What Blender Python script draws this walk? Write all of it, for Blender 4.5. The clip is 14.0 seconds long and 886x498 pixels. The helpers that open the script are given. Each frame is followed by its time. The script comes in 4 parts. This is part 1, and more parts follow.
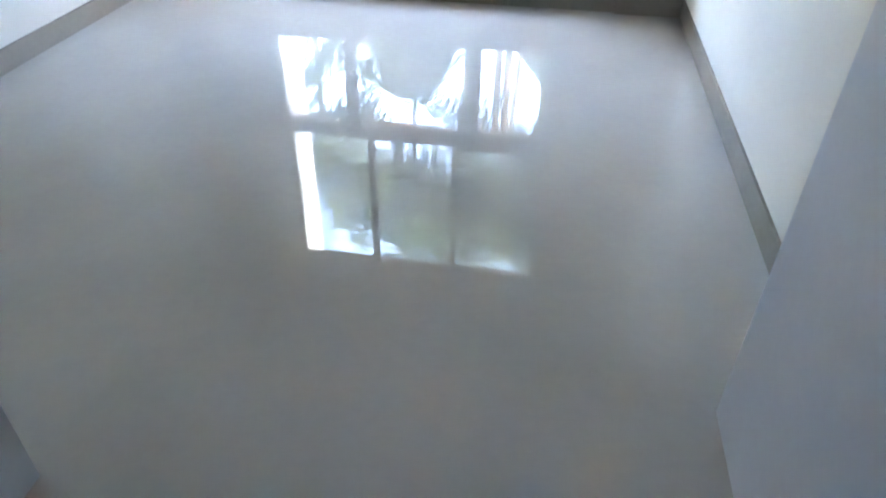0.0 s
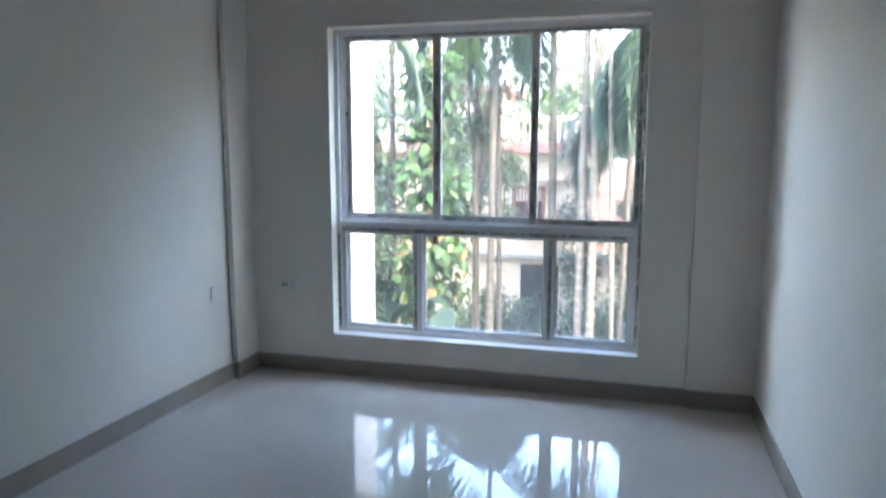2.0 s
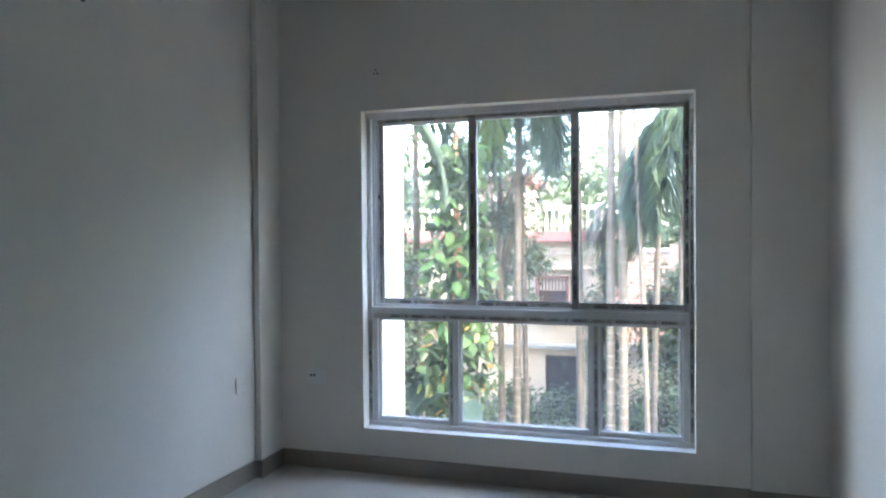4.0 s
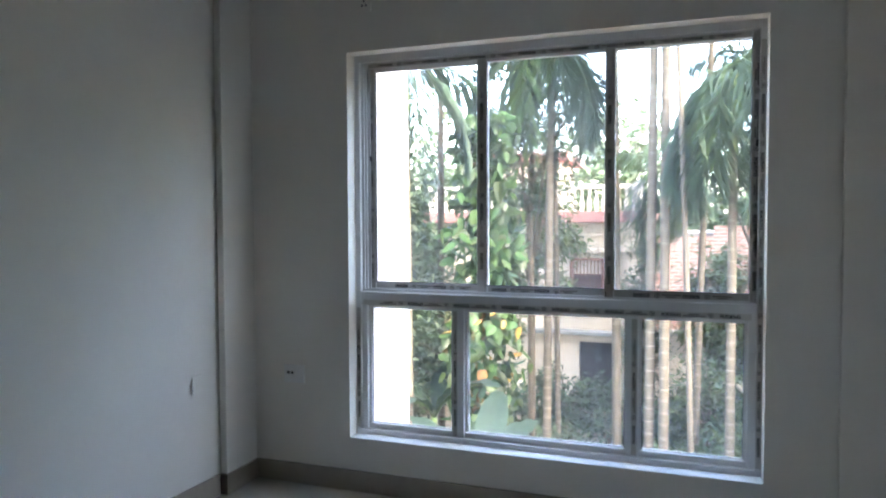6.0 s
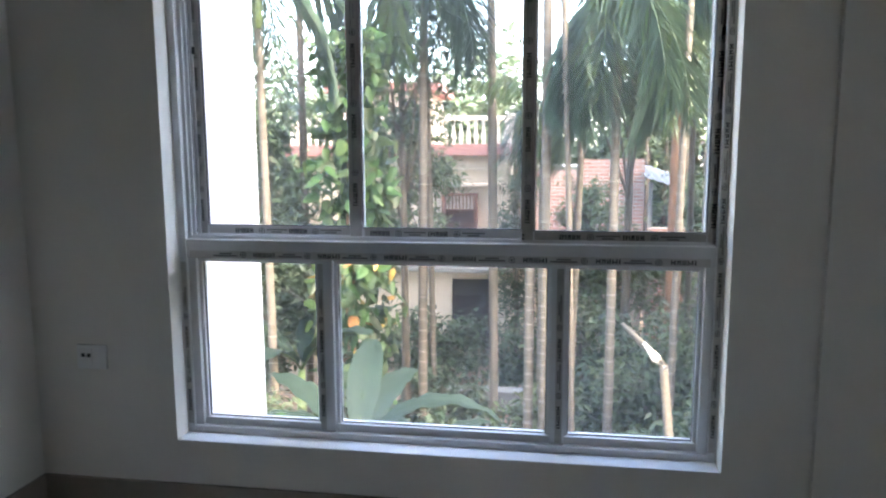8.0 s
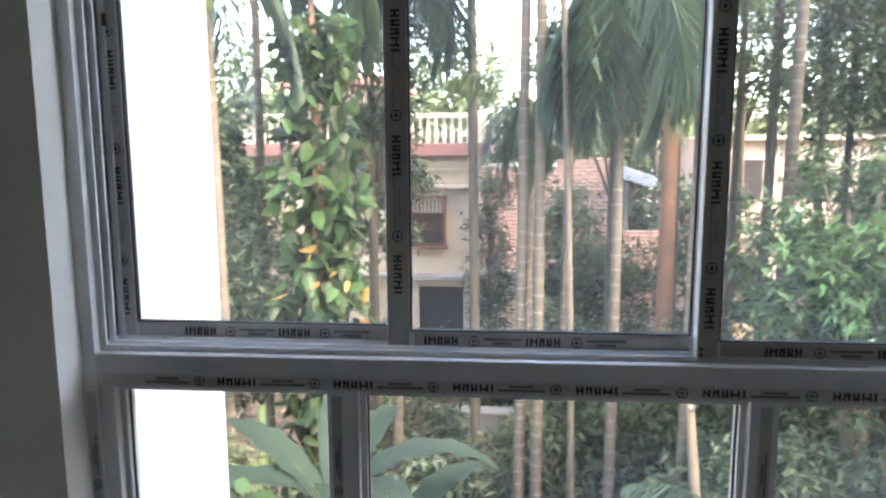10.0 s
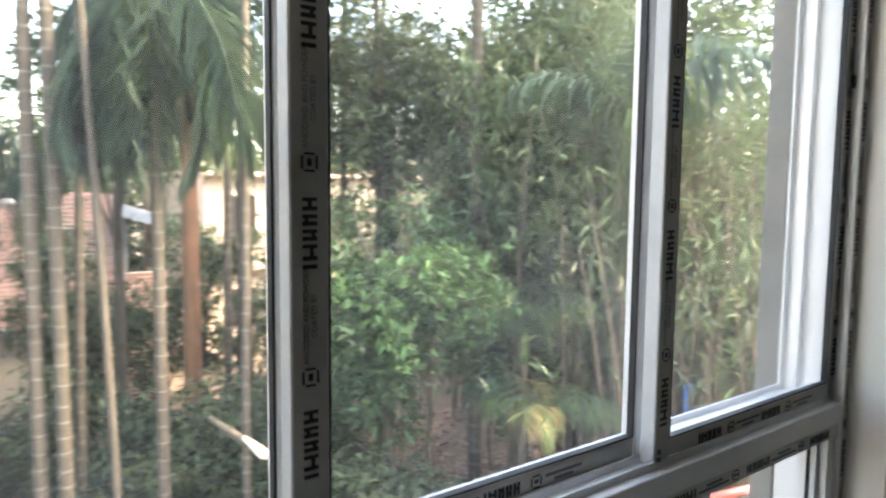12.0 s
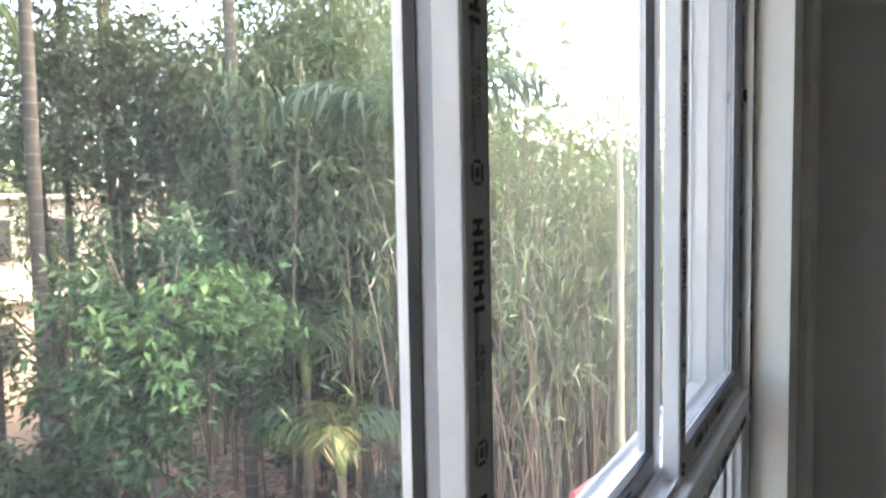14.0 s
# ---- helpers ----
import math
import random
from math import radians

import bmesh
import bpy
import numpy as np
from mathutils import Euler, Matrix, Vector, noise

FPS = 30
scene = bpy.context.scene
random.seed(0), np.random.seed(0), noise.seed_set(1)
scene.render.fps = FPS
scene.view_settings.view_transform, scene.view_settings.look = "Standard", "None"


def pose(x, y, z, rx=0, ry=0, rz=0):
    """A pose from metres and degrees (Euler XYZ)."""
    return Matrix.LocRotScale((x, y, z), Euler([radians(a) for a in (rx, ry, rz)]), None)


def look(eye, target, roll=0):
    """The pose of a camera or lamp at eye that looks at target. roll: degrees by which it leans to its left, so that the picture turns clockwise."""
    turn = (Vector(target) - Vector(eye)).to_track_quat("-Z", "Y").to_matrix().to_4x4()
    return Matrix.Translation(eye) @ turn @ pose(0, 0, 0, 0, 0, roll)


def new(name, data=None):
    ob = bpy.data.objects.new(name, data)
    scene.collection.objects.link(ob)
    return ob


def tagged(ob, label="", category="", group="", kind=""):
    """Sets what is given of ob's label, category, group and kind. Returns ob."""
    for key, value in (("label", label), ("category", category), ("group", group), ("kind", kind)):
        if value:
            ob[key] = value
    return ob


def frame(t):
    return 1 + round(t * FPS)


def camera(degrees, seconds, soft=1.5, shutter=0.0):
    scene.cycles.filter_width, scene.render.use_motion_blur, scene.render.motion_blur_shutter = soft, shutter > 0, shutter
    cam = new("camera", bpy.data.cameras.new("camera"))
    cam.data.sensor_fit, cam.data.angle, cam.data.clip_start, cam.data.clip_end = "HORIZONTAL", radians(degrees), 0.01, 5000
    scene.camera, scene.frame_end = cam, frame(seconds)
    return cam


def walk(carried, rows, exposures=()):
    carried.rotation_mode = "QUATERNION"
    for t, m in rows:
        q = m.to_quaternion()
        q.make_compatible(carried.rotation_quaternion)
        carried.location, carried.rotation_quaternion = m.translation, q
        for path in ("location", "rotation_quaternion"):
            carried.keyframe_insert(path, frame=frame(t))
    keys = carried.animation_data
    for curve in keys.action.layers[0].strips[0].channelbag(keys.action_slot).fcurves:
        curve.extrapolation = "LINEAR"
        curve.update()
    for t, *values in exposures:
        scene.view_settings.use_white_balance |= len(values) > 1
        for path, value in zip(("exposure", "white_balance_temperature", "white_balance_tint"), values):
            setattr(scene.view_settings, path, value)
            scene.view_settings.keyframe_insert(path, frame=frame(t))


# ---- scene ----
cam = camera(65.2, 14.0, soft=2.2, shutter=0.4)
PATH = [
    (0, (1.701, -3.919, 1.255), (1.481, -2.343, 0.043), 1.2),
    (0.5, (1.714, -3.874, 1.285), (1.468, -2.234, 0.167), 0.5),
    (1, (1.746, -3.874, 1.301), (1.39, -2.103, 0.443), 1.3),
    (1.5, (1.735, -3.876, 1.376), (1.292, -2.019, 0.783), 0.2),
    (2, (1.758, -3.874, 1.416), (1.239, -1.966, 1.122), 0.1),
    (2.5, (1.738, -3.901, 1.451), (1.176, -1.981, 1.435), -0.3),
    (2.7, (1.711, -3.916, 1.448), (1.145, -1.999, 1.515), 0.0),
    (5, (1.596, -3.341, 1.306), (0.999, -1.436, 1.212), -1.2),
    (5.5, (1.604, -3.117, 1.304), (0.954, -1.228, 1.231), -0.8),
    (6, (1.544, -2.968, 1.303), (0.871, -1.088, 1.222), -0.2),
    (6.5, (1.443, -2.805, 1.321), (0.847, -0.898, 1.244), -0.2),
    (7, (1.375, -2.639, 1.225), (0.918, -0.7, 1.089), -0.5),
    (9.5, (0.999, -1.369, 1.317), (0.755, 0.587, 0.979), -0.2),
    (10, (0.825, -1.188, 1.353), (0.659, 0.785, 1.073), -0.2),
    (10.5, (0.669, -1.029, 1.384), (0.786, 0.952, 1.137), 0.5),
    (11, (0.577, -0.844, 1.379), (0.933, 1.118, 1.227), 0.3),
    (11.5, (0.486, -0.724, 1.378), (1.252, 1.115, 1.203), 0.0),
    (12, (0.295, -0.534, 1.396), (1.498, 1.054, 1.216), 0.6),
    (12.5, (0.215, -0.376, 1.426), (1.711, 0.941, 1.267), 0.5),
    (13, (0.238, -0.250, 1.452), (1.888, 0.877, 1.370), -1.1),
    (13.5, (0.191, -0.161, 1.437), (1.895, 0.883, 1.363), -0.6),
    (14, (0.131, -0.129, 1.399), (1.839, 0.902, 1.256), -1.1),
]
EXPOSURES = [(0, 6.55, 6750, 15), (0.6, 6.35, 6700, 15), (1, 5.95, 6550, 14), (1.5, 5.5, 6450, 13), (2.7, 5.2, 6400, 12), (5, 5.0, 6650, 13), (7, 4.7, 6800, 14), (9.5, 4.3, 7200, 17), (10.5, 4.24, 7500, 15), (11.5, 4.18, 8000, 13), (12.2, 4.16, 8000, 14), (13, 4.25, 7500, 17), (14, 4.3, 7500, 16)]
walk(cam, [(t, look(eye, target, roll)) for t, eye, target, roll in PATH], EXPOSURES)

# ---- world, sun, exposure ----
world = bpy.data.worlds.new("world")
scene.world = world
world.use_nodes = True
wn = world.node_tree
sky = wn.nodes.new("ShaderNodeTexSky")
sky.sky_type = "NISHITA"
sky.sun_disc = False
sky.sun_elevation, sky.sun_rotation = radians(43), radians(122)
sky.air_density, sky.dust_density, sky.ozone_density = 1.0, 2.5, 1.0
wn.nodes["Background"].inputs["Strength"].default_value = 0.15
wn.links.new(sky.outputs[0], wn.nodes["Background"].inputs[0])
sun = new("sun", bpy.data.lights.new("sun", "SUN"))
sun.data.energy, sun.data.angle, sun.data.color = 0.6, radians(14), (1.0, 0.92, 0.82)
sun.matrix_world = look((8, -5, 9.0), (0, 0, 0))


# ---- materials ----
def material(name, base, rough=0.6, metal=0.0, vary=0.12, scale=6.0, bump=0.0, bump_scale=80.0, island=0.0, obj=0.0, spec=0.5, second=None, glow=0.0):
    """A procedural surface: base colour mottled at two scales, fine relief, variation by piece."""
    m = bpy.data.materials.new(name)
    m.use_nodes = True
    t = m.node_tree
    n, l = t.nodes, t.links
    p = n["Principled BSDF"]
    p.inputs["Roughness"].default_value, p.inputs["Metallic"].default_value = rough, metal
    p.inputs["Specular IOR Level"].default_value = spec
    co = n.new("ShaderNodeTexCoord")
    big, fine = n.new("ShaderNodeTexNoise"), n.new("ShaderNodeTexNoise")
    big.inputs["Scale"].default_value, fine.inputs["Scale"].default_value = scale, scale * 9
    big.inputs["Detail"].default_value = fine.inputs["Detail"].default_value = 4
    l.new(co.outputs["Object"], big.inputs["Vector"])
    l.new(co.outputs["Object"], fine.inputs["Vector"])
    add = n.new("ShaderNodeMath")
    add.operation = "MULTIPLY_ADD"
    add.inputs[1].default_value = 0.45
    l.new(fine.outputs["Fac"], add.inputs[0])
    l.new(big.outputs["Fac"], add.inputs[2])
    ramp = n.new("ShaderNodeMapRange")
    ramp.inputs["From Min"].default_value, ramp.inputs["From Max"].default_value = 0.45, 1.0
    l.new(add.outputs[0], ramp.inputs["Value"])
    mix = n.new("ShaderNodeMix")
    mix.data_type = "RGBA"
    other = second or tuple(c * (1 - 2 * vary) for c in base)
    mix.inputs["A"].default_value = (*other, 1)
    mix.inputs["B"].default_value = (*base, 1)
    l.new(ramp.outputs["Result"], mix.inputs["Factor"])
    colour = mix.outputs["Result"]
    if island or obj:
        if island:
            src = n.new("ShaderNodeNewGeometry").outputs["Random Per Island"]
        else:
            src = n.new("ShaderNodeObjectInfo").outputs["Random"]
        amount = island or obj
        r = n.new("ShaderNodeMapRange")
        r.inputs["To Min"].default_value, r.inputs["To Max"].default_value = 1 - amount, 1 + amount
        l.new(src, r.inputs["Value"])
        hsv = n.new("ShaderNodeHueSaturation")
        l.new(r.outputs["Result"], hsv.inputs["Value"])
        h = n.new("ShaderNodeMapRange")
        h.inputs["To Min"].default_value, h.inputs["To Max"].default_value = 0.5 - amount * 0.06, 0.5 + amount * 0.04
        l.new(src, h.inputs["Value"])
        l.new(h.outputs["Result"], hsv.inputs["Hue"])
        l.new(colour, hsv.inputs["Color"])
        colour = hsv.outputs["Color"]
    l.new(colour, p.inputs["Base Color"])
    if bump:
        b = n.new("ShaderNodeBump")
        b.inputs["Strength"].default_value, b.inputs["Distance"].default_value = bump, 0.01
        g = n.new("ShaderNodeTexNoise")
        g.inputs["Scale"].default_value, g.inputs["Detail"].default_value = bump_scale, 5
        l.new(co.outputs["Object"], g.inputs["Vector"])
        l.new(g.outputs["Fac"], b.inputs["Height"])
        l.new(b.outputs["Normal"], p.inputs["Normal"])
    if glow:
        tr = n.new("ShaderNodeBsdfTranslucent")
        l.new(colour, tr.inputs["Color"])
        ms = n.new("ShaderNodeMixShader")
        ms.inputs[0].default_value = glow
        l.new(p.outputs[0], ms.inputs[1])
        l.new(tr.outputs[0], ms.inputs[2])
        l.new(ms.outputs[0], n["Material Output"].inputs["Surface"])
    return m


def leafy(name, base, second=None, rough=0.45, island=0.45):
    return material(name, base, rough, vary=0.2, scale=1.5, island=island, second=second, glow=0.35, spec=0.28)


wall_paint = material("wall_paint", (0.78, 0.745, 0.68), 0.75, vary=0.03, scale=1.2, bump=0.08, bump_scale=60)
ceiling_paint = material("ceiling_paint", (0.8, 0.8, 0.79), 0.8, vary=0.02, scale=2, bump=0.04)
floor_tile = material("polished_tile", (0.50, 0.465, 0.415), 0.02, vary=0.05, scale=3, spec=0.6)
skirt_tile = material("skirting_tile", (0.30, 0.265, 0.22), 0.18, vary=0.08, scale=5)
sill_paint = material("reveal_paint", (0.8, 0.8, 0.8), 0.6, vary=0.04, scale=9, bump=0.1)
aluminium = material("white_coated_aluminium", (0.77, 0.775, 0.775), 0.35, vary=0.05, scale=14)
tape = material("grey_protective_tape", (0.55, 0.53, 0.49), 0.5, vary=0.12, scale=18, bump=0.05)
pale_tape = material("pale_protective_tape", (0.66, 0.645, 0.61), 0.5, vary=0.08, scale=18, bump=0.05)
ink = material("black_ink", (0.03, 0.03, 0.033), 0.6, vary=0.2, scale=60)
pale_ink = material("faded_ink", (0.16, 0.155, 0.15), 0.6, vary=0.2, scale=60)
rubber = material("black_rubber_gasket", (0.02, 0.02, 0.022), 0.6, vary=0.1, scale=30)
white_plastic = material("white_plastic", (0.78, 0.78, 0.76), 0.35, vary=0.03, scale=10)
dark_plastic = material("dark_plastic", (0.03, 0.03, 0.03), 0.5, vary=0.1, scale=20)
fan_enamel = material("white_fan_enamel", (0.42, 0.43, 0.44), 0.3, vary=0.03, scale=9)
door_paint = material("painted_door", (0.62, 0.63, 0.66), 0.5, vary=0.04, scale=4, bump=0.05)
steel = material("brushed_steel", (0.5, 0.5, 0.5), 0.3, metal=1.0, vary=0.1, scale=30)
outer_paint = material("white_outer_paint", (0.74, 0.735, 0.72), 0.8, vary=0.04, scale=2, bump=0.2, bump_scale=40)
soil = material("leaf_litter_soil", (0.25, 0.165, 0.12), 0.95, scale=1.1, second=(0.09, 0.08, 0.045), bump=0.9, bump_scale=9)
dry_leaf = material("dry_leaves", (0.36, 0.22, 0.15), 0.8, vary=0.2, scale=2, island=0.5)
bark_grey = material("grey_palm_bark", (0.12, 0.095, 0.07), 0.9, scale=5, second=(0.06, 0.05, 0.036), bump=0.6, bump_scale=30)
bark_ring = material("pale_leaf_scar", (0.24, 0.205, 0.165), 0.9, vary=0.2, scale=20)
bark_brown = material("brown_bark", (0.13, 0.10, 0.07), 0.9, scale=4, second=(0.06, 0.05, 0.035), bump=0.9, bump_scale=25)
bark_orange = material("orange_bark", (0.30, 0.14, 0.075), 0.9, scale=4, second=(0.16, 0.09, 0.05), bump=0.9, bump_scale=22)
shaft_green = material("green_crownshaft", (0.16, 0.22, 0.07), 0.5, vary=0.2, scale=5)
culm = material("bamboo_culm", (0.2, 0.18, 0.09), 0.5, vary=0.25, scale=5, island=0.4)
culm_dry = material("dry_bamboo_culm", (0.125, 0.086, 0.06), 0.7, vary=0.25, scale=5, island=0.45)
palm_leaf = leafy("palm_leaf", (0.065, 0.10, 0.06), (0.04, 0.065, 0.045))
palm_fresh = leafy("fresh_palm_leaf", (0.115, 0.165, 0.06), (0.07, 0.11, 0.045))
palm_dry = leafy("dry_palm_leaf", (0.33, 0.27, 0.11), (0.2, 0.17, 0.07))
bush_leaf = leafy("bush_leaf", (0.12, 0.15, 0.072), (0.078, 0.098, 0.05))
bush_light = leafy("light_bush_leaf", (0.072, 0.122, 0.055), (0.042, 0.075, 0.036))
bush_bright = leafy("bright_young_leaf", (0.115, 0.20, 0.07), (0.075, 0.14, 0.055))
bush_dark = leafy("dark_bush_leaf", (0.075, 0.105, 0.06), (0.05, 0.07, 0.04))
bamboo_leaf = leafy("bamboo_leaf", (0.12, 0.16, 0.08), (0.075, 0.105, 0.055))
pothos_leaf = leafy("climber_leaf", (0.040, 0.072, 0.023), (0.022, 0.042, 0.015), rough=0.45)
pothos_yellow = leafy("yellow_climber_leaf", (0.32, 0.16, 0.05), (0.2, 0.15, 0.045))
banana_leaf = leafy("banana_leaf", (0.026, 0.046, 0.032), (0.018, 0.032, 0.023), rough=0.65, island=0.15)
far_leaf = leafy("far_foliage", (0.15, 0.19, 0.095), (0.10, 0.13, 0.07))
plaster = material("cream_plaster", (0.60, 0.49, 0.38), 0.9, scale=0.8, second=(0.44, 0.36, 0.28), bump=0.3, bump_scale=20)
red_paint = material("faded_red_paint", (0.30, 0.14, 0.12), 0.8, vary=0.15, scale=2)
cream = material("cream_balustrade", (0.66, 0.58, 0.48), 0.8, vary=0.12, scale=4)
# near-black colour that stands in for the shade inside the houses
interior_shade = material("near_black_interior_shade", (0.035, 0.03, 0.028), 0.9, vary=0.2, scale=2)
brown_wood = material("brown_painted_wood", (0.17, 0.075, 0.05), 0.6, vary=0.2, scale=6)
concrete = material("weathered_concrete", (0.30, 0.29, 0.27), 0.95, scale=1.5, second=(0.17, 0.165, 0.15), bump=0.5, bump_scale=25)
tin = material("tin_sheet", (0.42, 0.44, 0.46), 0.35, metal=0.4, vary=0.1, scale=3)
cut_wood = material("pale_cut_wood", (0.72, 0.62, 0.5), 0.8, vary=0.15, scale=6)
blue_plastic = material("blue_plastic", (0.05, 0.2, 0.62), 0.5, vary=0.1, scale=10)
teal_plastic = material("teal_plastic", (0.06, 0.4, 0.36), 0.5, vary=0.1, scale=10)
red_pipe_paint = material("red_plastic_pipe", (0.5, 0.1, 0.09), 0.4, vary=0.1, scale=10)
pole_bamboo = material("yellow_bamboo", (0.55, 0.47, 0.29), 0.5, vary=0.15, scale=6)

brick_mat = bpy.data.materials.new("bare_brick")
brick_mat.use_nodes = True
bt = brick_mat.node_tree
bk = bt.nodes.new("ShaderNodeTexBrick")
bk.inputs["Scale"].default_value = 1.0
bk.inputs["Brick Width"].default_value, bk.inputs["Row Height"].default_value, bk.inputs["Mortar Size"].default_value = 0.25, 0.085, 0.012
bk.inputs["Color1"].default_value, bk.inputs["Color2"].default_value, bk.inputs["Mortar"].default_value = (0.52, 0.27, 0.22, 1), (0.40, 0.20, 0.16, 1), (0.50, 0.44, 0.39, 1)
bco = bt.nodes.new("ShaderNodeTexCoord")
bmap = bt.nodes.new("ShaderNodeMapping")
bmap.inputs["Rotation"].default_value = (radians(-90), 0, 0)
bt.links.new(bco.outputs["Object"], bmap.inputs["Vector"])
bt.links.new(bmap.outputs["Vector"], bk.inputs["Vector"])
bt.links.new(bk.outputs["Color"], bt.nodes["Principled BSDF"].inputs["Base Color"])
bt.nodes["Principled BSDF"].inputs["Roughness"].default_value = 0.95

glass = bpy.data.materials.new("clear_glass")
glass.use_nodes = True
gt = glass.node_tree
gg, gtr, gmx, gfr = (gt.nodes.new(k) for k in ("ShaderNodeBsdfGlossy", "ShaderNodeBsdfTransparent", "ShaderNodeMixShader", "ShaderNodeLayerWeight"))
gg.inputs["Roughness"].default_value = 0.0
gtr.inputs["Color"].default_value = (0.95, 0.97, 0.96, 1)
gfr.inputs["Blend"].default_value = 0.5
gpw, gma = gt.nodes.new("ShaderNodeMath"), gt.nodes.new("ShaderNodeMath")
gpw.operation, gma.operation = "POWER", "MULTIPLY_ADD"
gpw.inputs[1].default_value, gma.inputs[1].default_value, gma.inputs[2].default_value = 5.0, 0.9, 0.035
gt.links.new(gfr.outputs["Facing"], gpw.inputs[0])
gt.links.new(gpw.outputs[0], gma.inputs[0])
gt.links.new(gma.outputs[0], gmx.inputs[0])
gt.links.new(gtr.outputs[0], gmx.inputs[1])
gt.links.new(gg.outputs[0], gmx.inputs[2])
# a thin film of dust on the pane, denser in smudges
gdu, gdm, gno, gra = (gt.nodes.new(k) for k in ("ShaderNodeBsdfTranslucent", "ShaderNodeMixShader", "ShaderNodeTexNoise", "ShaderNodeMapRange"))
gdu.inputs["Color"].default_value = (0.85, 0.87, 0.9, 1)
gno.inputs["Scale"].default_value, gno.inputs["Detail"].default_value = 3.0, 5
gra.inputs["From Min"].default_value, gra.inputs["From Max"].default_value = 0.35, 0.75
gra.inputs["To Min"].default_value, gra.inputs["To Max"].default_value = 0.012, 0.036
gco = gt.nodes.new("ShaderNodeTexCoord")
gt.links.new(gco.outputs["Object"], gno.inputs["Vector"])
gt.links.new(gno.outputs["Fac"], gra.inputs["Value"])
gt.links.new(gra.outputs["Result"], gdm.inputs[0])
gt.links.new(gmx.outputs[0], gdm.inputs[1])
gt.links.new(gdu.outputs[0], gdm.inputs[2])
gt.links.new(gdm.outputs[0], gt.nodes["Material Output"].inputs["Surface"])


# ---- mesh helpers ----
def box_into(bm, x0, y0, z0, x1, y1, z1, bevel=0.0):
    v = [bm.verts.new((x, y, z)) for x in (x0, x1) for y in (y0, y1) for z in (z0, z1)]
    fs = [bm.faces.new([v[i] for i in f]) for f in ((0, 1, 3, 2), (4, 6, 7, 5), (0, 4, 5, 1), (2, 3, 7, 6), (0, 2, 6, 4), (1, 5, 7, 3))]
    if bevel:
        es = list({e for f in fs for e in f.edges})
        bmesh.ops.bevel(bm, geom=es, offset=bevel, segments=2, profile=0.5, affect="EDGES")
    return bm


def box(x0, y0, z0, x1, y1, z1, bevel=0.0):
    return box_into(bmesh.new(), x0, y0, z0, x1, y1, z1, bevel)


def boxes(rows, bevel=0.0):
    bm = bmesh.new()
    for r in rows:
        box_into(bm, *r, bevel)
    return bm


def lathe(profile, seg=20, at=(0, 0, 0)):
    """A turned solid from (radius, z) pairs."""
    bm = bmesh.new()
    rings = [[bm.verts.new((at[0] + r * math.cos(2 * math.pi * i / seg), at[1] + r * math.sin(2 * math.pi * i / seg), at[2] + z)) for i in range(seg)] for r, z in profile]
    for a, b in zip(rings, rings[1:]):
        for i in range(seg):
            bm.faces.new((a[i], a[(i + 1) % seg], b[(i + 1) % seg], b[i]))
    bm.faces.new(rings[0][::-1])
    bm.faces.new(rings[-1])
    for f in bm.faces:
        f.smooth = True
    return bm


def tube_into(bm, pts, radii, seg=8):
    """A tapering tube along points."""
    rings = []
    for i, p in enumerate(pts):
        a = Vector(pts[max(i - 1, 0)])
        b = Vector(pts[min(i + 1, len(pts) - 1)])
        d = (b - a).normalized()
        u = d.orthogonal().normalized() if abs(d.z) < 0.9 else Vector((1, 0, 0)).cross(d).normalized()
        w = d.cross(u)
        rings.append([bm.verts.new(Vector(p) + radii[i] * (math.cos(2 * math.pi * k / seg) * u + math.sin(2 * math.pi * k / seg) * w)) for k in range(seg)])
    for a, b in zip(rings, rings[1:]):
        for k in range(seg):
            f = bm.faces.new((a[k], a[(k + 1) % seg], b[(k + 1) % seg], b[k]))
            f.smooth = True
    bm.faces.new(rings[0][::-1])
    bm.faces.new(rings[-1])
    return bm


def tube(pts, radii, seg=8):
    return tube_into(bmesh.new(), pts, radii, seg)


def mesh_of(name, bm, mat):
    me = bpy.data.meshes.new(name)
    bmesh.ops.recalc_face_normals(bm, faces=bm.faces[:])
    bm.to_mesh(me)
    bm.free()
    me.materials.append(mat)
    return me


def part(name, bm, mat, parent=None, label=""):
    ob = new(name, mesh_of(name, bm, mat))
    ob.parent = parent
    if label:
        tagged(ob, label)
    return ob


def thing(name, label, category, at=(0, 0, 0), group="", kind=""):
    ob = new(name)
    ob.empty_display_size = 0.1
    ob.location = at
    return tagged(ob, label, category, group, kind)


def structure(name, bm, mat, label, category):
    return tagged(part(name, bm, mat), label, category, kind="structure")


def soup(name, verts, faces, mat, parent=None, smooth=False):
    """A mesh of many small faces from arrays."""
    me = bpy.data.meshes.new(name)
    verts = np.asarray(verts, dtype=np.float32).reshape(-1, 3)
    faces = np.asarray(faces, dtype=np.int32)
    k = faces.shape[1]
    me.vertices.add(len(verts))
    me.vertices.foreach_set("co", verts.ravel())
    me.loops.add(faces.size)
    me.loops.foreach_set("vertex_index", faces.ravel())
    me.polygons.add(len(faces))
    me.polygons.foreach_set("loop_start", np.arange(0, faces.size, k, dtype=np.int32))
    me.update(calc_edges=True)
    me.materials.append(mat)
    ob = new(name, me)
    ob.parent = parent
    return ob


# ---- the room ----
W, SILL, HEAD, CEIL = 1.823, 0.252, 2.10, 2.822
XL, XR, YB = -0.568, 2.43, -3.20
T = 0.25

